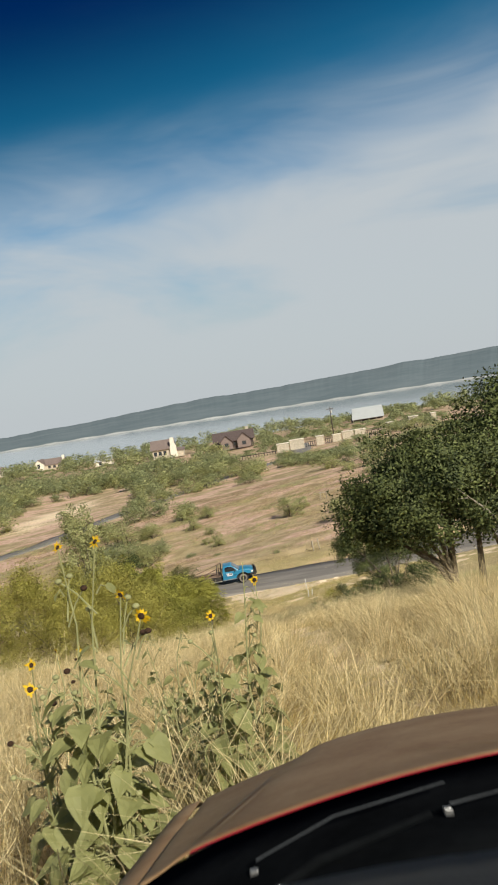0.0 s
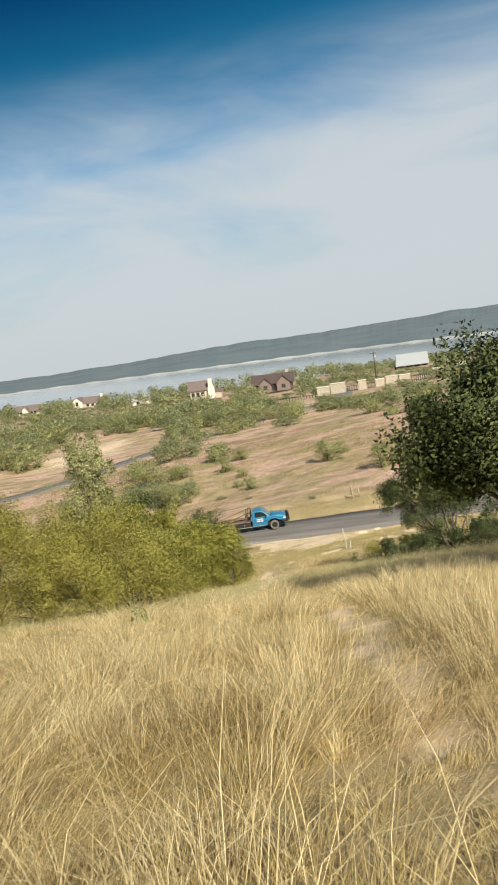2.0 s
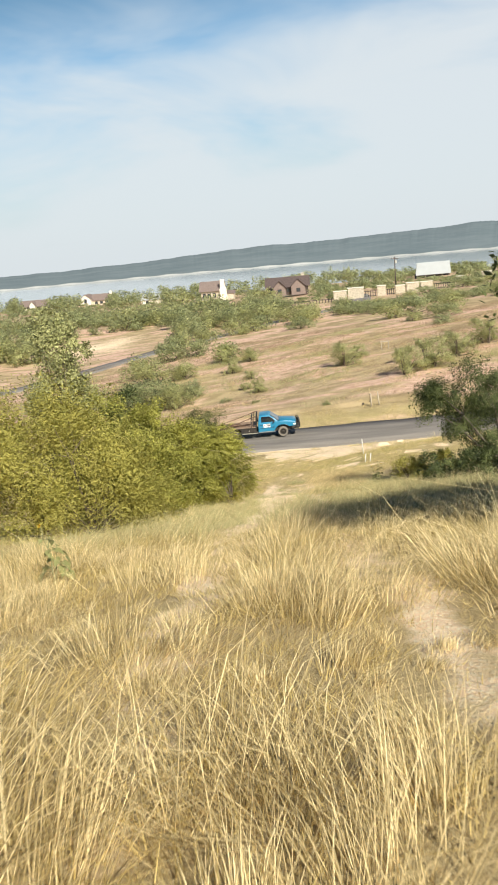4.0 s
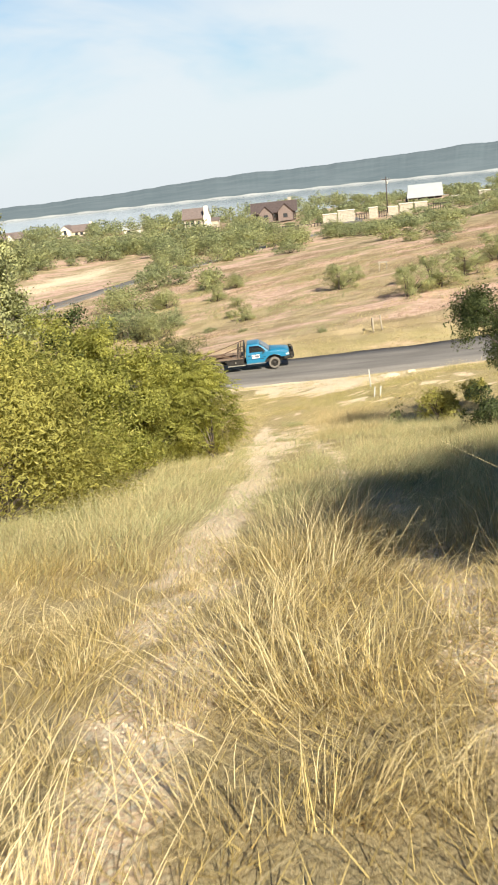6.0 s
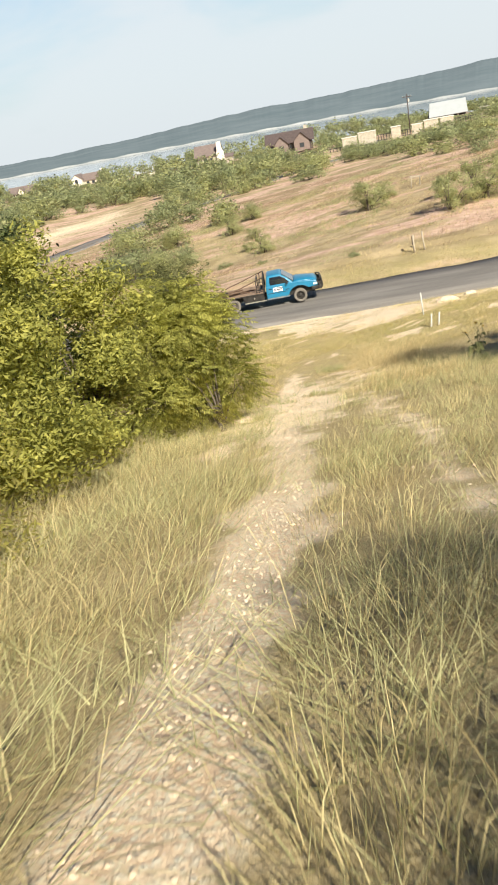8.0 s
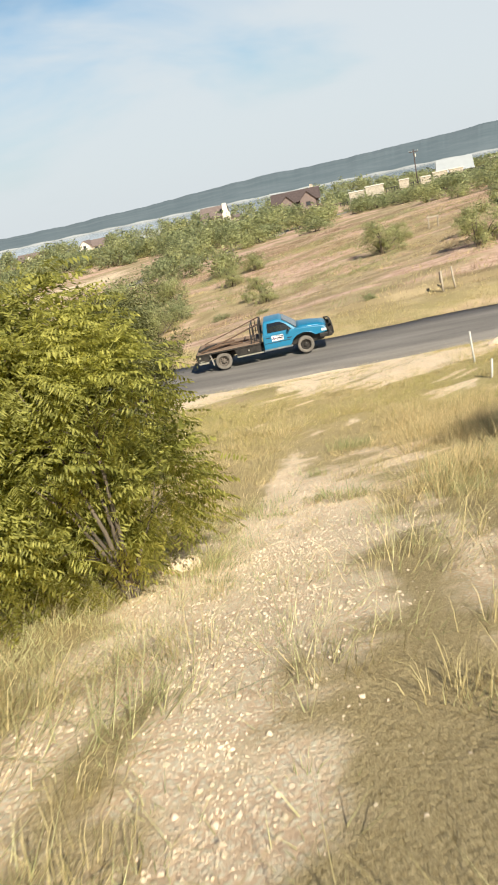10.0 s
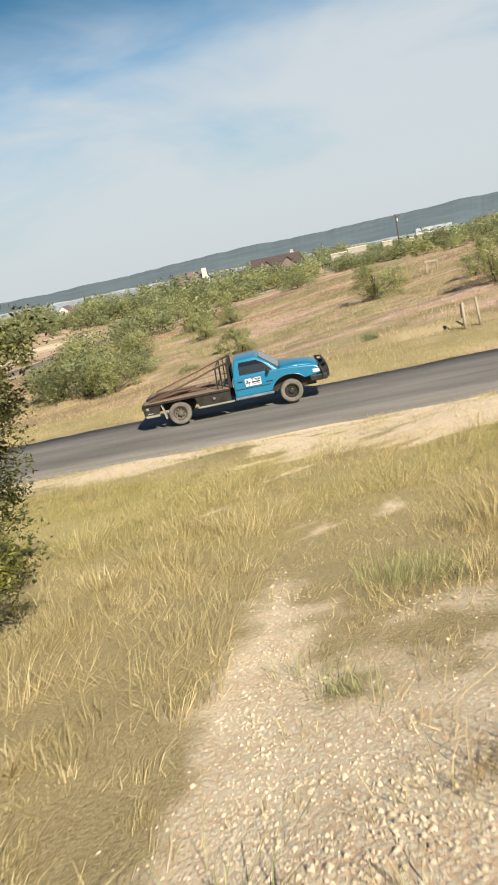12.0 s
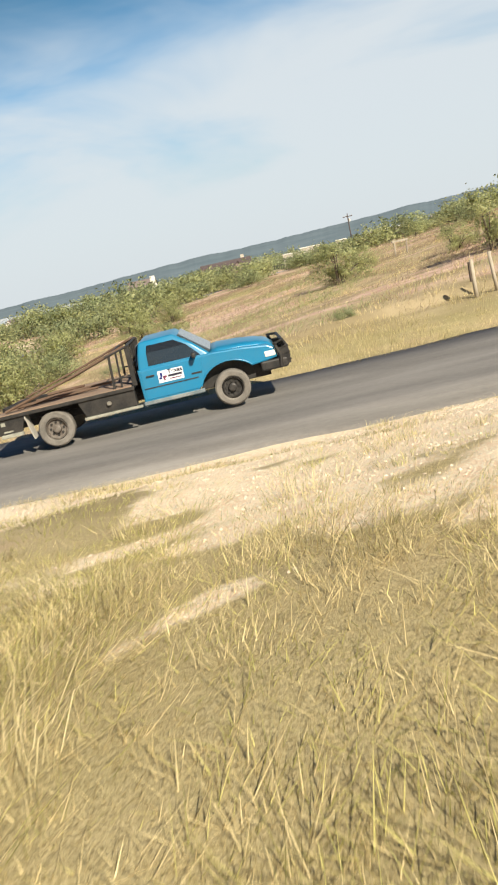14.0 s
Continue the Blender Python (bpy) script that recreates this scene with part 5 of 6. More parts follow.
    tube(bm, [(1.30, -.95, 1.70), (1.30, .95, 1.70)], [.024, .024], 8)
    part("headache_rack", bm, M_BLACK, t, "black steel rack behind the cab")
    for y, drop, r in ((-.93, 0, .034), (-.80, .03, .022), (.9, 0, .026)):
        bm = bmesh.new()
        tube(bm, [(1.62, y, 1.82 - drop), (.5, y, 1.42 - drop), (-.85, y * .97, 1.0)], [r, r, r * .9], 8)
        part("slanting_pole", bm, M_POLE, t, "long slanting dark pole over the bed")
    for x0, x1, y, z in ((-.7, .9, -.55, 1.0), (-.4, 1.2, -.2, 1.0), (-.8, .5, .3, 1.0)):
        bm = bmesh.new()
        tube(bm, [(x0, y, z), ((x0 + x1) / 2, y + .06, z + .02), (x1, y + .02, z + .03)], [.035, .04, .03], 7)
        part("loose_timber", bm, M_POLE, t, "weathered timber lying on the bed")
    bm = bmesh.new()
    tube(bm, [(-.95, -.6, 1.0), (-.6, -.2, 1.04), (-.3, .3, 1.0)], [.06, .07, .05], 8)
    part("winch", bm, M_BLACK, t)
    for x in (0, 3.42):
        bm = bmesh.new()
        tube(bm, [(x, -.8, .40), (x, .8, .40)], [.07, .07], 10)
        part("axle", bm, M_BLACK, t)
        for s in (-1, 1):
            bm = bmesh.new()
            disc_solid(bm, (x, .40), s * .70, s * .96, [(.23, .02), (.36, 0), (.395, .12), (.40, .3), (.40, .7), (.395, .88), (.36, 1), (.27, .97), (.245, .90), (.24, .35)], 36)
            tyre = part("wheel", bm, M_TYRE, t, "dusty wide tyre", smooth=False)
            bm = bmesh.new()
            disc_solid(bm, (x, .40), s * .74, s * .925, [(.238, 0), (.238, .90), (.222, .96), (.20, .62), (.10, .58), (.09, .95), (.06, 1)], 24)
            part("rim", bm, M_RIM if x else M_DUSTRIM, tyre, "dark steel rim" if x else "dusty rust-stained steel rim")
            for k in range(8):
                a = k * math.pi / 4
                bm = bmesh.new()
                disc_solid(bm, (x + .145 * math.cos(a), .40 + .145 * math.sin(a)), s * .845, s * .872, [(.028, 0), (.028, 1)], 8)
                part("rim_hole", bm, M_BLACK, tyre)
    x0, heading, rise = 0.3, math.atan(.047), .016
    # long and low: body height and wheels in proportion to the wheelbase
    k = .86
    for ob in t.children_recursive:
        if ob.type == "FONT":
            ob.matrix_basis = Matrix.Diagonal((1, 1, k, 1)) @ ob.matrix_basis
        elif ob.name.startswith(("wheel", "rim")) and not ob.name.startswith("wheel_arch"):
            x = 0 if sum(v.co.x for v in ob.data.vertices) < len(ob.data.vertices) else 3.42
            ob.data.transform(Matrix.Translation((x, 0, .40 * k)) @ Matrix.Diagonal((k, 1, k, 1)) @ Matrix.Translation((-x, 0, -.40)))
        else:
            ob.data.transform(Matrix.Diagonal((1, 1, k, 1)))
    t.matrix_world = Matrix.Translation((x0, .95, .035)) @ Matrix.Rotation(heading, 4, "Z") @ Matrix.Rotation(-math.atan(rise), 4, "Y")
    return t


build_truck()

# ---------------------------------------------------------------- posts and markers
M_POST = material("weathered_post", (0.52, 0.44, 0.33), 0.9, vary=0.3, scale=4, fine=40, bump=0.5, stretch=(1, 1, .2))
M_MARKER = material("white_marker", (0.62, 0.60, 0.54), 0.6, vary=0.15, scale=5, fine=40, bump=0.1)
M_DARKBOARD = material("dark_board", (0.16, 0.12, 0.09), 0.9, vary=0.3, bump=0.2)


def post(name, label, x, y, high, r, lean, mat, cap=0.0, group=""):
    ob = thing(name, label, "post", group, on_ground(x, y, .12))
    bm = bmesh.new()
    tube(bm, [(0, 0, 0), (lean[0] * .5, lean[1] * .5, high * .5), (lean[0], lean[1], high + .12)], [r * 1.05, r, r * .95], 9)
    part("shaft", bm, mat, ob, smooth=True)
    if cap:
        bm = bmesh.new()
        box(bm, lean[0] - r * 1.6, lean[0] - r * .7, lean[1] - r, lean[1] + r, high * .55, high + .06, .006)
        part("meter_box", bm, M_DARKBOARD, ob, "dark box strapped to the post")
    return ob


post("wooden_post", "pale weathered wooden post with a dark box, in dry grass", 10.25, 7.0, 1.0, .055, (-.02, 0), M_POST, 1, "posts beyond the road")
post("wooden_post", "pale weathered wooden post leaning in dry grass", 10.85, 7.1, 1.05, .05, (-.10, 0), M_POST, 0, "posts beyond the road")
post("marker_post", "thin white marker post on the verge", 8.60, -11.2, .85, .028, (-.05, 0), M_MARKER, 0, "markers on the verge")
post("marker_post", "short white marker post in grass", 8.52, -13.9, .45, .03, (.06, 0), M_MARKER, 0, "markers on the verge")
post("marker_post", "short white marker post in grass", 8.76, -13.9, .45, .03, (.08, 0), M_MARKER, 0, "markers on the verge")


def flat_rock(x, y, sx, sy, sz, turn):
    bm = bmesh.new()
    bmesh.ops.create_icosphere(bm, subdivisions=3, radius=1)
    for v in bm.verts:
        n = noise.noise(v.co * 1.7 + Vector((x, y, 0)))
        v.co *= 1 + .25 * n
        v.co = Vector((v.co.x * sx, v.co.y * sy, v.co.z * sz))
    ob = part("boulder", bm, M_STONE)
    ob.matrix_world = Matrix.Translation(on_ground(x, y, -sz * .3)) @ Matrix.Rotation(turn, 4, "Z")
    return tagged(ob, "flat pale limestone rock beside the road", "rock", "rocks on the verge")


flat_rock(9.8, -8.6, .42, .26, .14, .1)
flat_rock(11.0, -6.8, .25, .2, .1, .6)
flat_rock(3.3, -25.3, .22, .16, .09, .3)


def field_sign():
    ob = thing("field_stand", "small weathered wooden stand in the field", "stand", "", on_ground(13.5, 37.5))
    for dx, h in ((0, 1.15), (.75, 1.0)):
        bm = bmesh.new()
        tube(bm, [(dx, 0, 0), (dx + .03, 0, h)], [.06, .05], 8)
        part("leg", bm, M_POST, ob)
    bm = bmesh.new()
    box(bm, -.12, .9, -.06, .06, .92, 1.05, .01)
    part("crossbar", bm, M_POST, ob)


field_sign()

# ---------------------------------------------------------------- houses, barn, gateway and pole
M_STUCCO = material("cream_stucco", (0.82, 0.76, 0.64), 0.9, vary=0.12, scale=1.2, fine=14, bump=0.1)
M_STONEWALL = material("buff_stone_wall", (0.66, 0.575, 0.45), 0.9, vary=0.3, scale=2.2, fine=9, bump=0.4)
M_ROOF = material("brown_roof", (0.26, 0.20, 0.175), 0.8, vary=0.25, scale=1.5, fine=12, bump=0.2)
M_GABLE = material("dull_pink_board", (0.27, 0.205, 0.18), 0.85, vary=0.2, scale=2, fine=15, bump=0.1)
M_DARKROOF = material("dark_brown_roof", (0.125, 0.092, 0.085), 0.8, vary=0.25, scale=1.5, fine=12, bump=0.2)
M_TIMBER = material("dark_timber", (0.10, 0.075, 0.065), 0.8, vary=0.25, scale=2, fine=15, bump=0.2)
M_METALROOF = material("white_metal_roof", (0.45, 0.47, 0.47), 0.45, 0.0, vary=0.06, scale=.5, fine=6, bump=0.0)
M_PANE = material("house_window_pane", (0.05, 0.06, 0.07), 0.1, vary=0.2, bump=0.0, spec=.7)
M_IRON = material("dark_iron", (0.05, 0.045, 0.04), 0.7, vary=0.2, bump=0.0)


def gable_block(ob, x0, x1, y0, y1, z0, z1, ridge, wall_mat, roof_mat, along="x", over=.4):
    bm = bmesh.new()
    if along == "x":
        ym = (y0 + y1) / 2
        pts = [(y0, z0), (y1, z0), (y1, z1), (ym, ridge), (y0, z1)]
        a = [bm.verts.new((x0, y, z)) for y, z in pts]
        c = [bm.verts.new((x1, y, z)) for y, z in pts]
    else:
        xm = (x0 + x1) / 2
        pts = [(x0, z0), (x1, z0), (x1, z1), (xm, ridge), (x0, z1)]
        a = [bm.verts.new((x, y0, z)) for x, z in pts]
        c = [bm.verts.new((x, y1, z)) for x, z in pts]
    bm.faces.new(a)
    bm.faces.new(list(reversed(c)))
    for i in range(5):
        bm.faces.new((a[i], c[i], c[(i + 1) % 5], a[(i + 1) % 5]))
    bmesh.ops.recalc_face_normals(bm, faces=bm.faces)
    part("wall", bm, wall_mat, ob)
    for s in (0, 1):
        bm = bmesh.new()
        k = (ridge - z1) / ((y1 - y0) / 2 if along == "x" else (x1 - x0) / 2)
        if along == "x":
            e = y0 - over if s == 0 else y1 + over
            ym = (y0 + y1) / 2
            quad_slab(bm, [(x0 - over, e, z1 - k * over + .02), (x1 + over, e, z1 - k * over + .02), (x1 + over, ym, ridge + .02), (x0 - over, ym, ridge + .02)], (0, 0, .18))
        else:
            e = x0 - over if s == 0 else x1 + over
            xm = (x0 + x1) / 2
            quad_slab(bm, [(e, y0 - over, z1 - k * over + .02), (e, y1 + over, z1 - k * over + .02), (xm, y1 + over, ridge + .02), (xm, y0 - over, ridge + .02)], (0, 0, .18))
        part("roof", bm, roof_mat, ob)


def window(ob, x, z, w, h, y, mat=None):
    bm = bmesh.new()
    box(bm, x - w / 2 - .1, x + w / 2 + .1, y - .08, y + .02, z - h / 2 - .1, z + h / 2 + .1)
    fr = part("window", bm, mat or M_TIMBER, ob)
    bm = bmesh.new()
    box(bm, x - w / 2, x + w / 2, y - .11, y - .06, z - h / 2, z + h / 2)
    part("pane", bm, M_PANE, fr)


def house_at(x, y, label, z=None):
    return thing("house", label, "house", "", (x, y, float(height(x, y)) - .4 if z is None else z))


h = house_at(-33.5, 276, "brown-roofed house with a tall pale stone chimney tower", -6.2)
gable_block(h, -4.8, 3.6, -2, 7, 0, 4.3, 7.4, M_STONEWALL, M_ROOF, "x", .8)
for x in (-3.6, -1.6, .4):
    window(h, x, 2.2, 1.1, 1.5, -2)
bm = bmesh.new()
extrude_profile(bm, [(2.7, 0), (5.6, 0), (5.4, 4.5), (4.9, 5.6), (4.7, 8.2), (3.2, 8.2), (3.0, 5.0), (2.7, 4.5)], -3.2, -1.6, .1)
part("chimney", bm, M_STUCCO, h, "tall pale stepped chimney tower")
bm = bmesh.new()
box(bm, 5.4, 8.2, -2.6, 3, 0, 2.6, .05)
part("porch_wall", bm, M_STONEWALL, h)
bm = bmesh.new()
quad_slab(bm, [(5.2, -3, 2.6), (8.6, -3, 2.4), (8.6, 3.4, 3.2), (5.2, 3.4, 3.4)], (0, 0, .18))
part("porch_roof", bm, M_ROOF, h)

h = house_at(-3.2, 247, "long dark timber house with several brown gables", -4.7)
gable_block(h, -7.4, 7.4, 0, 8, 0, 3.3, 6.2, M_TIMBER, M_DARKROOF, "x", .7)
gable_block(h, -5.0, -.6, -2.6, 3, 0, 3.0, 5.2, M_GABLE, M_DARKROOF, "y", .5)
gable_block(h, 1.4, 6.4, -2.0, 3, 0, 3.2, 5.6, M_GABLE, M_DARKROOF, "y", .5)
for x, y in ((-2.8, -2.6), (3.9, -2.0), (-6.3, 0), (.5, 0)):
    window(h, x, 1.7, 1.3, 1.2, y)
bm = bmesh.new()
box(bm, 5.0, 6.1, 4.2, 5.2, 4, 7.4, .05)
part("chimney", bm, M_STONEWALL, h)

h = house_at(-119.5, 420, "white gabled house with a grey-brown roof")
gable_block(h, -8.5, -2.5, -3, 9, 0, 4.2, 6.6, M_STUCCO, M_ROOF, "y", .4)
gable_block(h, -2.5, 8.5, 0, 9, 0, 3.2, 6.2, M_STONEWALL, M_ROOF, "x", .6)
window(h, -5.5, 3.0, 1.4, 2.2, -3)
for x in (0, 3, 6):
    window(h, x, 1.6, 1.4, 1.3, 0)
bm = bmesh.new()
box(bm, 7.6, 9.0, 2, 3.6, 0, 7.6, .06)
part("chimney", bm, M_STUCCO, h, "white chimney")

h = house_at(-157, 420, "low house with a broad grey-brown hipped roof")
gable_block(h, -8, 8, 0, 10, 0, 2.8, 5.8, M_STUCCO, M_ROOF, "x", .8)
gable_block(h, -1.6, 1.6, -2.2, 3, 0, 3.4, 5.4, M_STUCCO, M_ROOF, "y", .4)
for x in (-5.5, -3.2, 3.2, 5.5):
    window(h, x, 1.7, 1.6, 1.4, 0)

h = house_at(-70, 330, "small pale cottage half hidden by bushes")
gable_block(h, -4, 4, 0, 6, 0, 2.6, 4.6, M_STUCCO, M_METALROOF, "x", .4)
window(h, -1.5, 1.4, 1.2, 1.2, 0)

b = thing("barn", "open barn with a wide white sheet-metal roof", "barn", "", (56, 298, -6.6))
bm = bmesh.new()
quad_slab(bm, [(-7.6, -1.2, 2.6), (6.8, -1.2, 2.6), (7.4, 5.5, 7.4), (-6.2, 5.5, 7.4)], (0, -.08, .12))
part("roof", bm, M_METALROOF, b, "white sheet-metal roof slope")
bm = bmesh.new()
quad_slab(bm, [(-6.2, 5.6, 7.4), (7.4, 5.6, 7.4), (7.4, 12, 3.0), (-6.2, 12, 3.0)], (0, .08, .12))
part("roof", bm, M_METALROOF, b)
bm = bmesh.new()
box(bm, -6.6, 6.6, 1.5, 11, 0, 3.0, .03)
part("wall", bm, M_TIMBER, b, "shaded timber wall under the roof")
for x in (-7, -3.5, 0, 3.2, 6.4):
    bm = bmesh.new()
    box(bm, x - .12, x + .12, -.9, -.66, 0, 2.8, .02)
    part("post", bm, M_STONEWALL, b)

for x0, x1, high in ((11.0, 14.2, 2.5), (14.5, 18.3, 2.9), (21.6, 23.6, 2.7), (26.0, 28.2, 2.2), (28.6, 31.6, 2.6), (32.0, 34.8, 2.4), (40.5, 42.3, 2.6), (46.6, 49.0, 2.8), (52.5, 53.8, 2.6)):
    w = thing("gate_wall", "buff limestone gateway wall with flat coping", "wall", "gateway walls", ((x0 + x1) / 2, 150, float(height((x0 + x1) / 2, 150)) - .3))
    hw = (x1 - x0) / 2
    courses = int(high / .35)
    for c in range(courses):
        bm = bmesh.new()
        j = .04 * ((c * 7) % 3 - 1)
        box(bm, -hw + j * .5, hw + j * .5, -.5 - j * .3, .5, c * high / courses + .3 * (c == 0) - .3 * (c == 0), (c + 1) * high / courses - .03)
        part("stone_course", bm, M_STONEWALL, w)
    bm = bmesh.new()
    box(bm, -hw - .12, hw + .12, -.65, .65, high - .02, high + .16, .03)
    part("coping", bm, M_STUCCO, w, "pale coping slab")
for x0, x1 in ((18.5, 21.4), (23.8, 25.8), (42.5, 46.4), (35, 40.3), (-16, 10.8)):
    f = thing("iron_fence", "dark iron fence panel between stone walls", "fence", "gateway fences", ((x0 + x1) / 2, 150, float(height((x0 + x1) / 2, 150)) - .2))
    hw = (x1 - x0) / 2
    for z in (.4, 1.5):
        bm = bmesh.new()
        box(bm, -hw, hw, -.06, .06, z, z + .12)
        part("rail", bm, M_IRON, f)
    n = min(36, int((x1 - x0) / .5))
    for k in range(n):
        bm = bmesh.new()
        x = -hw + (k + .5) * 2 * hw / n
        box(bm, x - .07, x + .07, -.04, .04, 0, 1.7)
        part("bar", bm, M_IRON, f)

p = thing("utility_pole", "tall dark wooden utility pole with a crossarm", "pole", "", (30.9, 200, float(height(30.9, 200)) - .3))
bm = bmesh.new()
tube(bm, [(0, 0, 0), (-.05, 0, 5), (-.1, 0, 10.2)], [.17, .15, .12], 10)
part("shaft", bm, M_TIMBER, p, smooth=True)
bm = bmesh.new()
box(bm, -1.3, 1.1, -.08, .08, 9.4, 9.6, .02)
part("crossarm", bm, M_TIMBER, p)
for x in (-1.2, -.6, .4, 1.0):
    bm = bmesh.new()
    tube(bm, [(x, 0, 9.6), (x, 0, 9.85)], [.06, .04], 8)
    part("insulator", bm, M_MARKER, p)
bm = bmesh.new()
tube(bm, [(.25, -.1, 8.2), (.25, -.1, 9.0)], [.22, .22], 12)
part("transformer", bm, M_MARKER, p)

# ---------------------------------------------------------------- wild sunflowers
M_PETAL = leafy("yellow_petal", (0.85, 0.52, 0.015), (0.95, 0.66, 0.03), .3, .12)
M_DISC = material("dark_flower_disc", (0.06, 0.03, 0.015), 0.95, vary=0.3, scale=60, fine=200, bump=0.6)
M_STEM = material("hairy_green_stem", (0.35, 0.35, 0.16), 0.8, vary=0.2, scale=10, fine=80, bump=0.2)
M_SUNLEAF = leafy("sunflower_leaf", (0.28, 0.295, 0.11), (0.54, 0.535, 0.245), .4, .3)


def leaf_mesh(length):
    """A broad heart-shaped leaf, cupped along its midrib, pointing along x."""
    bm = bmesh.new()
    rows = []
    for t, w in ((0, .02), (.08, .34), (.25, .44), (.5, .36), (.75, .2), (1, .01)):
        x, z = t * length, -.35 * length * t * t
        rows.append([bm.verts.new((x - .1 * length * (t < .1) * abs(s), s * w * length, z + .10 * length * abs(s) * w * 2 + .02 * length * math.sin(9 * t + 3 * s))) for s in (-1, -.5, 0, .5, 1)])
    for a, c in zip(rows, rows[1:]):
        for k in range(4):
            bm.faces.new((a[k], c[k], c[k + 1], a[k + 1]))
    me = bpy.data.meshes.new("leaf")
    bm.to_mesh(me)
    bm.free()
    me.materials.append(M_SUNLEAF)
    return me


LEAF_MESHES = [leaf_mesh(1.0), leaf_mesh(1.0)]


def flower_head(parent, place, facing, r):
    m = look(place, Vector(place) - Vector(facing))
    bm = bmesh.new()
    bmesh.ops.create_uvsphere(bm, u_segments=14, v_segments=8, radius=r * .36)
    for v in bm.verts:
        v.co.z *= .45
    disc = part("flower_disc", bm, M_DISC, parent, "dark brown flower disc", smooth=True)
    disc.matrix_local = m
    for k in range(13):
        a = 2 * math.pi * k / 13 + random.uniform(-.2, .2)
        bm = bmesh.new()
        l = r * random.uniform(.6, 1.1)
        d, w = Vector((math.cos(a), math.sin(a), 0)), Vector((-math.sin(a), math.cos(a), 0)) * r * .15
        lift = Vector((0, 0, random.uniform(-.45, .3) * r))
        vs = [bm.verts.new(q) for q in (d * r * .3 - w * .5, d * l * .65 - w + lift * .4, d * l + lift, d * l * .65 + w + lift * .4, d * r * .3 + w * .5)]
        bm.faces.new(vs)
        part("petal", bm, M_PETAL, disc)


def sunflower(x, y, stems, leaves, seed, leafy_to=.62):
    """A plant of several stems, (top, flower radius) each, with most of its leaves low down."""
    rnd = random.Random(seed)
    z0 = float(height(x, y))
    ob = thing("sunflower_plant", "wild sunflower with yellow blooms and broad dusty leaves", "plant", "wild sunflowers", (x, y, z0 - .05))
    for (hx, hy, hz), r in stems:
        top = Vector((hx - x, hy - y, hz - z0))
        bend = Vector((top.x * .35 + rnd.uniform(-.05, .05), top.y * .35, top.z * .55))
        bm = bmesh.new()
        tube(bm, [(rnd.uniform(-.04, .04), rnd.uniform(-.04, .04), 0), bend * .5, bend, bend.lerp(top, .6) + Vector((rnd.uniform(-.04, .04), 0, 0)), top], [.008, .007, .0055, .0035, .0025], 6)
        part("stem", bm, M_STEM, ob)
        for k in range(3 if r else 1):
            p = bend.lerp(top, rnd.uniform(.15, .8))
            q = p + Vector((rnd.uniform(-.12, .12), rnd.uniform(-.06, .06), rnd.uniform(.07, .17)))
            bm = bmesh.new()
            tube(bm, [p, p.lerp(q, .5) + Vector((0, 0, .015)), q], [.004, .003, .0025], 5)
            twig = part("side_shoot", bm, M_STEM, ob)
            bm = bmesh.new()
            bmesh.ops.create_icosphere(bm, subdivisions=2, radius=.014, matrix=Matrix.Translation(q) @ Matrix.Diagonal((1, 1, .8, 1)))
            part("bud", bm, M_DISC if k == 1 else M_STEM, twig)
        if r:
            flower_head(ob, top, (rnd.uniform(-.7, .9), rnd.uniform(-1, -.35), rnd.uniform(-.3, .5)), r * rnd.uniform(.55, .75))
        for k in range(leaves):
            t = leafy_to * rnd.random() ** .8 + .04 if k % 5 else rnd.uniform(.1, .92)
            p = bend * (t / .55) if t < .55 else bend.lerp(top, (t - .55) / .45)
            a = rnd.uniform(0, 6.28)
            reach = rnd.uniform(.06, .24) * (1.1 - t)
            q = p + Vector((math.cos(a) * reach, math.sin(a) * reach, reach * .5))
            bm = bmesh.new()
            tube(bm, [p, p.lerp(q, .5) + Vector((0, 0, .02)), q], [.004, .003, .002], 4)
            stalk = part("leaf_stalk", bm, M_STEM, ob)
            lf = new("leaf", LEAF_MESHES[k % 2])
            lf.parent = stalk
            s = rnd.uniform(.09, .20) * (1.2 - t * .95)
            lf.matrix_local = Matrix.Translation(q) @ Euler((rnd.uniform(-.6, .6), rnd.uniform(-.1, .9), a + rnd.uniform(-.5, .5))).to_matrix().to_4x4() @ Matrix.Diagonal((s, s, s, 1))
    return ob


sunflower(6.18, -65.36, [((6.31, -65.46, 15.46), .05), ((6.37, -65.46, 15.25), .05), ((6.17, -65.46, 15.46), .04), ((6.44, -65.5, 15.17), .055), ((6.08, -65.3, 14.9), 0), ((6.30, -65.3, 14.75), 0), ((6.18, -65.5, 14.6), 0), ((6.38, -65.2, 14.7), 0), ((6.26, -65.5, 14.45), 0)], 26, 1)
sunflower(5.92, -65.1, [((6.0, -65.46, 15.04), .045), ((5.98, -65.46, 14.95), .045), ((5.86, -65.2, 14.7), 0), ((5.8, -64.9, 14.45), 0)], 17, 2)
sunflower(6.58, -64.2, [((6.60, -64.55, 14.88), .045), ((6.55, -64.2, 14.6), 0), ((6.45, -64.1, 14.5), 0), ((6.62, -63.9, 14.35), 0)], 24, 3, .8)
sunflower(6.70, -63.6, [((6.80, -63.5, 14.78), .05), ((6.75, -63.6, 14.92), 0), ((6.72, -63.4, 14.45), 0)], 26, 9, .85)
sunflower(6.15, -63.3, [((6.2, -63.4, 14.2), 0), ((6.05, -63.2, 14.05), 0), ((6.3, -63.2, 13.95), 0)], 22, 10, .9)
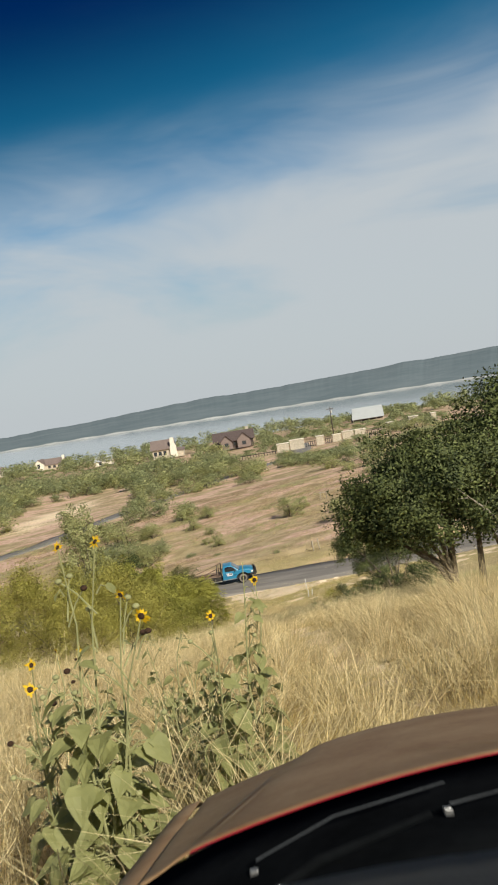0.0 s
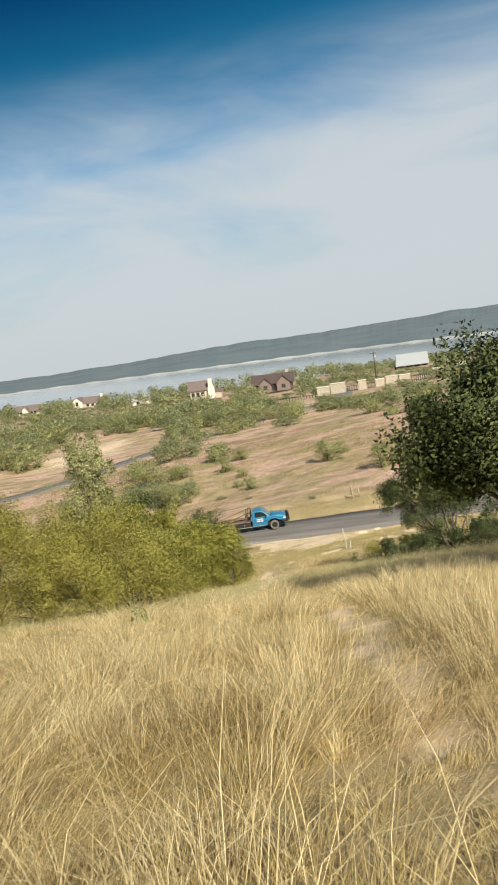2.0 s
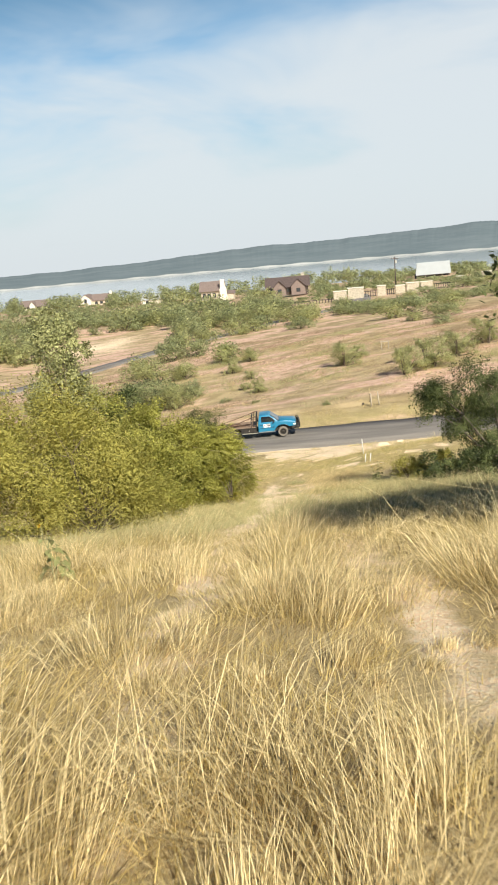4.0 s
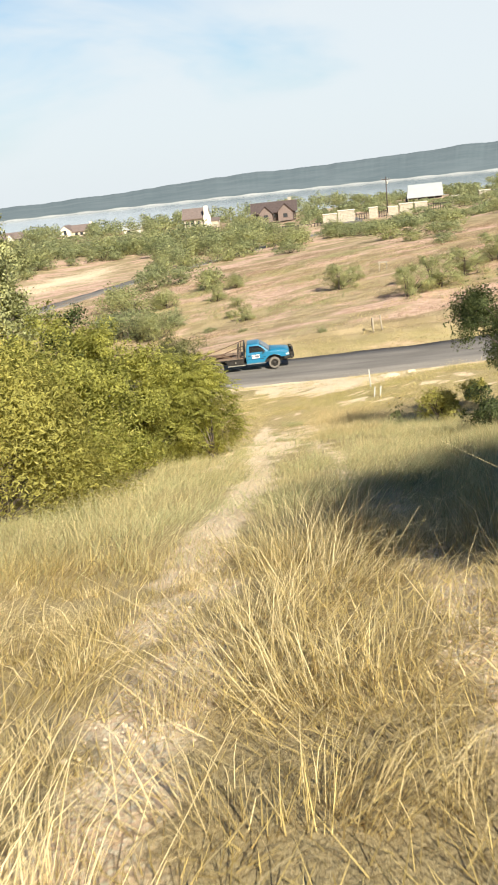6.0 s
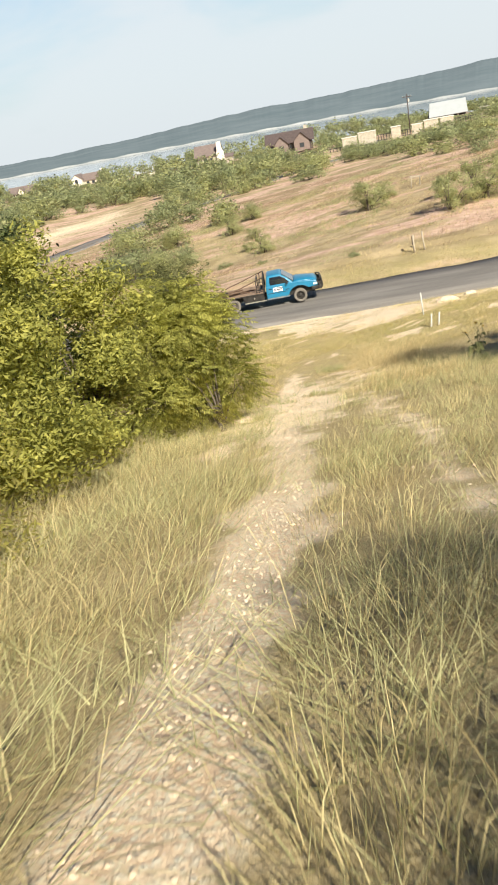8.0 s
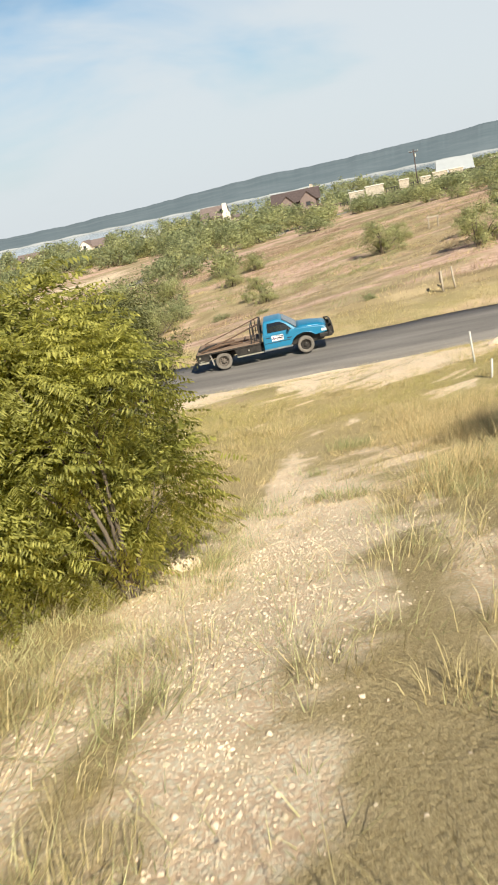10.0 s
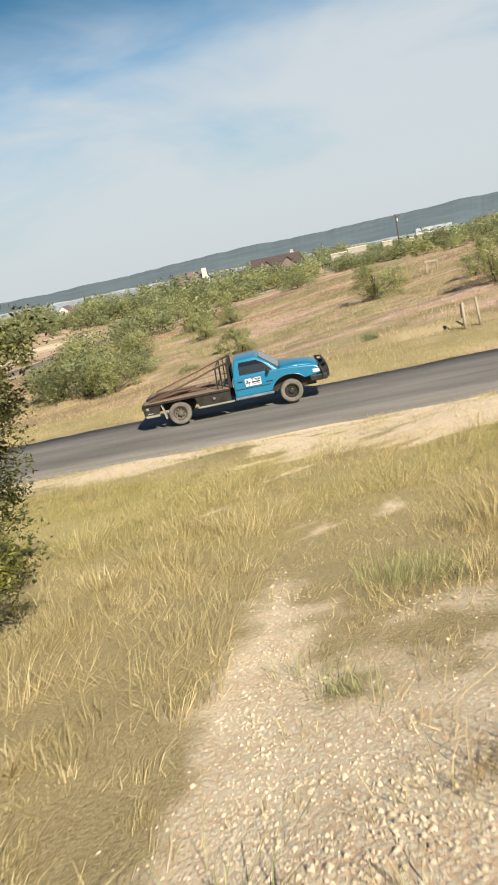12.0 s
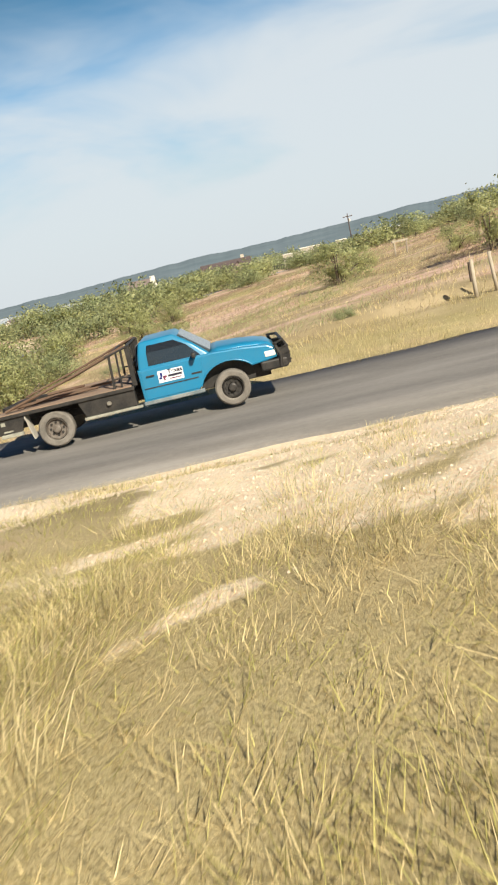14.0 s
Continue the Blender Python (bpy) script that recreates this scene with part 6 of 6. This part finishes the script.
sunflower(5.5, -63.5, [((5.4, -63.7, 14.35), 0), ((5.6, -63.6, 14.2), 0), ((5.5, -63.4, 14.5), .04)], 16, 7, .8)
sunflower(6.25, -62.6, [((6.2, -62.7, 14.1), 0), ((6.4, -62.6, 14.15), 0), ((6.1, -62.5, 13.9), 0), ((6.35, -62.4, 13.75), 0)], 16, 8, .85)
sunflower(5.94, -61.9, [((6.10, -61.90, 14.10), 0), ((6.20, -61.80, 13.80), 0), ((5.80, -61.90, 14.00), 0), ((5.70, -62.00, 13.80), 0), ((5.90, -61.70, 13.60), 0)], 13, 12, .95)
sunflower(5.70, -63.0, [((5.50, -63.10, 14.10), 0), ((5.70, -63.00, 14.00), 0), ((5.80, -63.00, 13.90), 0), ((5.50, -62.90, 13.70), 0), ((6.00, -62.90, 13.60), 0)], 15, 14, .95)
sunflower(5.2, -61.2, [((5.1, -61.3, 13.9), .045), ((5.35, -61.2, 13.7), 0)], 12, 4)
sunflower(8.6, -22.6, [((8.55, -22.8, 4.15), .05), ((8.75, -22.6, 4.0), .05), ((8.35, -22.6, 3.9), .045), ((8.9, -22.4, 3.8), 0)], 14, 5)
sunflower(3.0, -45.5, [((2.95, -45.6, 9.75), .05), ((3.1, -45.5, 9.5), 0)], 12, 6)

# ---------------------------------------------------------------- the vehicle at the top of the slope
M_MAROON = material("dusty_dark_red_paint", (0.20, 0.105, 0.046), 0.55, 0.0, vary=0.25, scale=5, fine=55, bump=0.03, second=(0.33, 0.215, 0.115), spec=0.15)
M_GLINT = material("painted_bonnet_glint", (0.42, 0.32, 0.21), 0.9, vary=0.2, scale=9, fine=90, bump=0.02, second=(0.30, 0.20, 0.11), spec=0.1)
M_REDEDGE = material("clean_red_paint_edge", (0.30, 0.004, 0.020), 0.6, vary=0.1, bump=0.0)
M_PLASTIC = material("black_cowl_plastic", (0.004, 0.0045, 0.005), 0.5, vary=0.3, scale=8, fine=60, bump=0.1, second=(0.008, 0.009, 0.010), spec=0.0)
M_BLADE = material("dusty_blade_and_reflection_grey", (0.05, 0.055, 0.06), 0.5, vary=0.3, scale=20, fine=90, bump=0.05)
M_STEEL = material("worn_steel_clip", (0.24, 0.24, 0.235), 0.35, 0.6, vary=0.2, scale=20, fine=90, bump=0.05)
M_DASH = material("dark_grey_dashboard", (0.013, 0.014, 0.015), 0.75, vary=0.2, scale=6, fine=120, bump=0.15)


def build_car():
    car = thing("car", "dusty dark red car front with black dashboard, on the slope", "car")
    mid, half = .40, .70

    def top(r, f):
        base = np.interp(f, [1.0, 1.28, 2.30, 2.42, 2.50, 2.54], [-.34, -.355, -.50, -.545, -.62, -.74])
        inner = mid - abs(r - mid) - .22 * f + .511
        return base - .088 * ((r - mid) / half) ** 2 + .018 / (1 + math.exp(-inner / .016)) - .018

    bm = bmesh.new()
    fs = [1.26, 1.30, 1.4, 1.6, 1.8, 2.0, 2.2, 2.3, 2.36, 2.42, 2.47, 2.51, 2.54]
    rs = [float(r) for r in np.linspace(-.295, 1.095, 70)]
    grid = [[bm.verts.new((r, f + .06 * (1 - ((r - mid) / half) ** 2) * (f < 1.35) - .10 * ((r - mid) / half) ** 2 * (f > 1.9), top(r, f) - (.012 if r in (rs[0], rs[-1]) else 0))) for r in rs] for f in fs]
    for a, c in zip(grid, grid[1:]):
        for k in range(len(rs) - 1):
            bm.faces.new((a[k], a[k + 1], c[k + 1], c[k]))
    bmesh.ops.recalc_face_normals(bm, faces=bm.faces)
    bmesh.ops.solidify(bm, geom=bm.faces[:], thickness=.002)
    bonnet = part("bonnet", bm, M_MAROON, car, "dusty dark red bonnet", smooth=True)
    bm = bmesh.new()
    tube(bm, [(r, 1.255 + .06 * (1 - ((r - mid) / half) ** 2), top(r, 1.26) + .001) for r in rs if -.2 < r < 1], [.0014] * len([r for r in rs if -.2 < r < 1]), 6)
    part("rear_edge", bm, M_REDEDGE, bonnet, "bright red rear edge of the bonnet")
    # pale highlight painted along the raised edge and round the air scoop
    for path in ([(-.225 + .22 * (f - 1.3), f, .016) for f in np.linspace(1.31, 2.0, 24)], [(-.185 + .22 * (f - 1.3), f, .007) for f in np.linspace(1.31, 1.75, 16)],
                 [(.20 + .006 * k, 1.585 - .0045 * k + .05 * math.exp(-k / 1.5), .008) for k in range(36)]):
        bm = bmesh.new()
        rows = []
        for k, (r, f, w) in enumerate(path):
            w *= math.sin(math.pi * (k + .4) / (len(path) - .2)) ** .5 * (.8 + .3 * math.sin(2.7 * k))
            a = (1, 0) if abs(path[1][0] - path[0][0]) < abs(path[1][1] - path[0][1]) else (0, 1.6)
            rows.append([bm.verts.new((r + a[0] * e * w, f + a[1] * e * w, top(r + a[0] * e * w, f + a[1] * e * w) + .0012)) for e in (-1, 0, 1)])
        for a, c in zip(rows, rows[1:]):
            for k in range(2):
                bm.faces.new((a[k], a[k + 1], c[k + 1], c[k]))
        bmesh.ops.recalc_face_normals(bm, faces=bm.faces)
        part("dust_streak", bm, M_GLINT, bonnet, "pale highlight painted on the bonnet crease", smooth=True)
    for s in (-1, 1):
        bm = bmesh.new()
        rows = []
        for f in (.75, 1.0, 1.3, 1.6, 1.9, 2.15, 2.3, 2.4):
            e = mid + s * (half + .008)
            u = top(mid - half + .01, min(f, 2.42)) - .03
            lower = -.78 if not 1.25 < f < 2.2 else -.78 + .18 * math.sin(math.pi * (f - 1.25) / .95)
            rows.append([bm.verts.new(q) for q in ((e, f, u), (e + s * .04, f, u - .008), (e + s * .075, f, u - .03), (e + s * .10, f, u - .15), (e + s * .10, f, lower))])
        for a, c in zip(rows, rows[1:]):
            for k in range(4):
                bm.faces.new((a[k], c[k], c[k + 1], a[k + 1]))
        bmesh.ops.recalc_face_normals(bm, faces=bm.faces)
        bmesh.ops.solidify(bm, geom=bm.faces[:], thickness=.003)
        part("wing", bm, M_MAROON, car, "dusty dark red front wing", smooth=True)
        bm = bmesh.new()
        disc_solid(bm, (0, 0), -.11, .11, [(.20, 0), (.31, 0), (.335, .15), (.335, .85), (.31, 1), (.20, 1)], 32)
        wheel = part("wheel", bm, M_TYRE, car, "dusty black tyre")
        wheel.matrix_local = pose(mid + s * .74, 1.72, -1.03, 0, 0, 90)
        bm = bmesh.new()
        disc_solid(bm, (0, 0), -.09, .09, [(.19, 0), (.20, .5), (.19, 1), (.06, .9)], 24)
        part("rim", bm, M_RIM, wheel)
        bm = bmesh.new()
        box(bm, mid + s * .60 - .15, mid + s * .60 + .15, 2.22, 2.38, -.86, -.72, .03)
        part("headlight", bm, M_LENS, car)
    bm = bmesh.new()
    box(bm, mid - .42, mid + .42, 2.38, 2.46, -.82, -.68, .02)
    part("grille", bm, M_PLASTIC, car)
    bm = bmesh.new()
    box(bm, mid - .86, mid + .86, 2.30, 2.54, -1.06, -.84, .06)
    part("bumper", bm, M_MAROON, car)
    bm = bmesh.new()
    box(bm, mid - .62, mid + .62, .80, 2.36, -1.12, -.98, .03)
    part("floor_pan", bm, M_PLASTIC, car)
    # black cowl below the windscreen, and the wipers that lie on it
    bm = bmesh.new()
    rows = []
    for f, dz in ((.93, -.035), (1.02, -.022), (1.12, -.03), (1.22, -.035), (1.30, -.02)):
        rows.append([bm.verts.new((r, f + .09 * (1 - ((r - mid) / .8) ** 2) - .06, top(max(-.29, min(1.09, r)), max(1.26, f)) + dz)) for r in np.linspace(mid - .82, mid + .82, 25)])
    for a, c in zip(rows, rows[1:]):
        for k in range(24):
            bm.faces.new((a[k], a[k + 1], c[k + 1], c[k]))
    bmesh.ops.recalc_face_normals(bm, faces=bm.faces)
    bmesh.ops.solidify(bm, geom=bm.faces[:], thickness=.02)
    part("cowl", bm, M_PLASTIC, car, "black plastic cowl", smooth=True)
    for r0, r1 in ((-.16, .14), (.10, .72)):
        bm = bmesh.new()
        lift = lambda r: top(r, 1.26)
        tube(bm, [(r0, 1.00, lift(r0) - .02), (r0 + (r1 - r0) * .5, 1.06, lift((r0 + r1) / 2) + .004), (r1, 1.10, lift(r1) + .008)], [.007, .006, .004], 6)
        w = part("wiper", bm, M_PLASTIC, car, "black wiper arm")
        bm = bmesh.new()
        tube(bm, [(r0 + .07, 1.13, lift(r0 + .07) + .004), (r0 + (r1 - r0) * .6, 1.19, lift(r0 + (r1 - r0) * .6) + .008), (r1 + .04, 1.215, lift(min(r1 + .04, 1)) + .006)], [.0016] * 3, 6)
        part("wiper_blade", bm, M_BLADE, w, "dusty grey wiper blade")
        bm = bmesh.new()
        box(bm, r0 + .06, r0 + .072, 1.122, 1.132, lift(r0) - .002, lift(r0) + .008, .002)
        part("clip", bm, M_STEEL, w, "worn steel clip")
    # Added thin grey ribs stand in for streaks reflected on the black cowl.
    for k in range(5):
        bm = bmesh.new()
        r = .03 + .17 * k
        tube(bm, [(r, 1.045 + .01 * (k % 2), top(r, 1.26) - .012), (r + .06, 1.06, top(r + .06, 1.26) - .008), (r + .13, 1.065, top(min(r + .13, 1), 1.26) - .012)], [.001, .002, .001], 6)
        part("cowl_rib", bm, M_BLADE, car, "thin grey rib standing in for a reflected streak")
    # dashboard
    bm = bmesh.new()
    rows = []
    for f, u in ((.42, -.72), (.45, -.50), (.50, -.43), (.60, -.395), (.80, -.385), (.97, -.395)):
        rows.append([bm.verts.new((r, f + .05 * (1 - ((r - mid) / .8) ** 2), u - .02 * ((r - mid) / .8) ** 2 + (.035 * math.exp(-((r - .02) / .22) ** 2) if f < .9 else 0))) for r in np.linspace(mid - .76, mid + .76, 25)])
    for a, c in zip(rows, rows[1:]):
        for k in range(24):
            bm.faces.new((a[k], a[k + 1], c[k + 1], c[k]))
    bmesh.ops.recalc_face_normals(bm, faces=bm.faces)
    bmesh.ops.solidify(bm, geom=bm.faces[:], thickness=.02)
    part("dashboard", bm, M_DASH, car, "dark grey dashboard top", smooth=True)
    bm = bmesh.new()
    box(bm, mid - .76, mid + .76, .50, .56, -1.05, -.48, .02)
    part("bulkhead", bm, M_DASH, car)
    bm = bmesh.new()
    ring = [Vector((.19 * math.cos(a), 0, .19 * math.sin(a))) for a in (2 * math.pi * k / 28 for k in range(29))]
    tilt = Matrix.Rotation(radians(-28), 4, "X")
    tube(bm, [tilt @ v + Vector((.02, .36, -.56)) for v in ring], [.016] * 29, 8)
    for a in (0, math.pi, -math.pi / 2):
        tube(bm, [tilt @ Vector((.18 * math.cos(a), 0, .18 * math.sin(a))) + Vector((.02, .36, -.56)), Vector((.02, .38, -.57))], [.014, .02], 8)
    tube(bm, [(.02, .36, -.565), (.02, .52, -.62)], [.05, .04], 10)
    part("steering_wheel", bm, M_PLASTIC, car, "black steering wheel", smooth=True)
    car.matrix_world = Matrix.Translation((6.968, -68.456, 15.866)) @ Matrix.Rotation(radians(-11), 4, "X")


build_car()
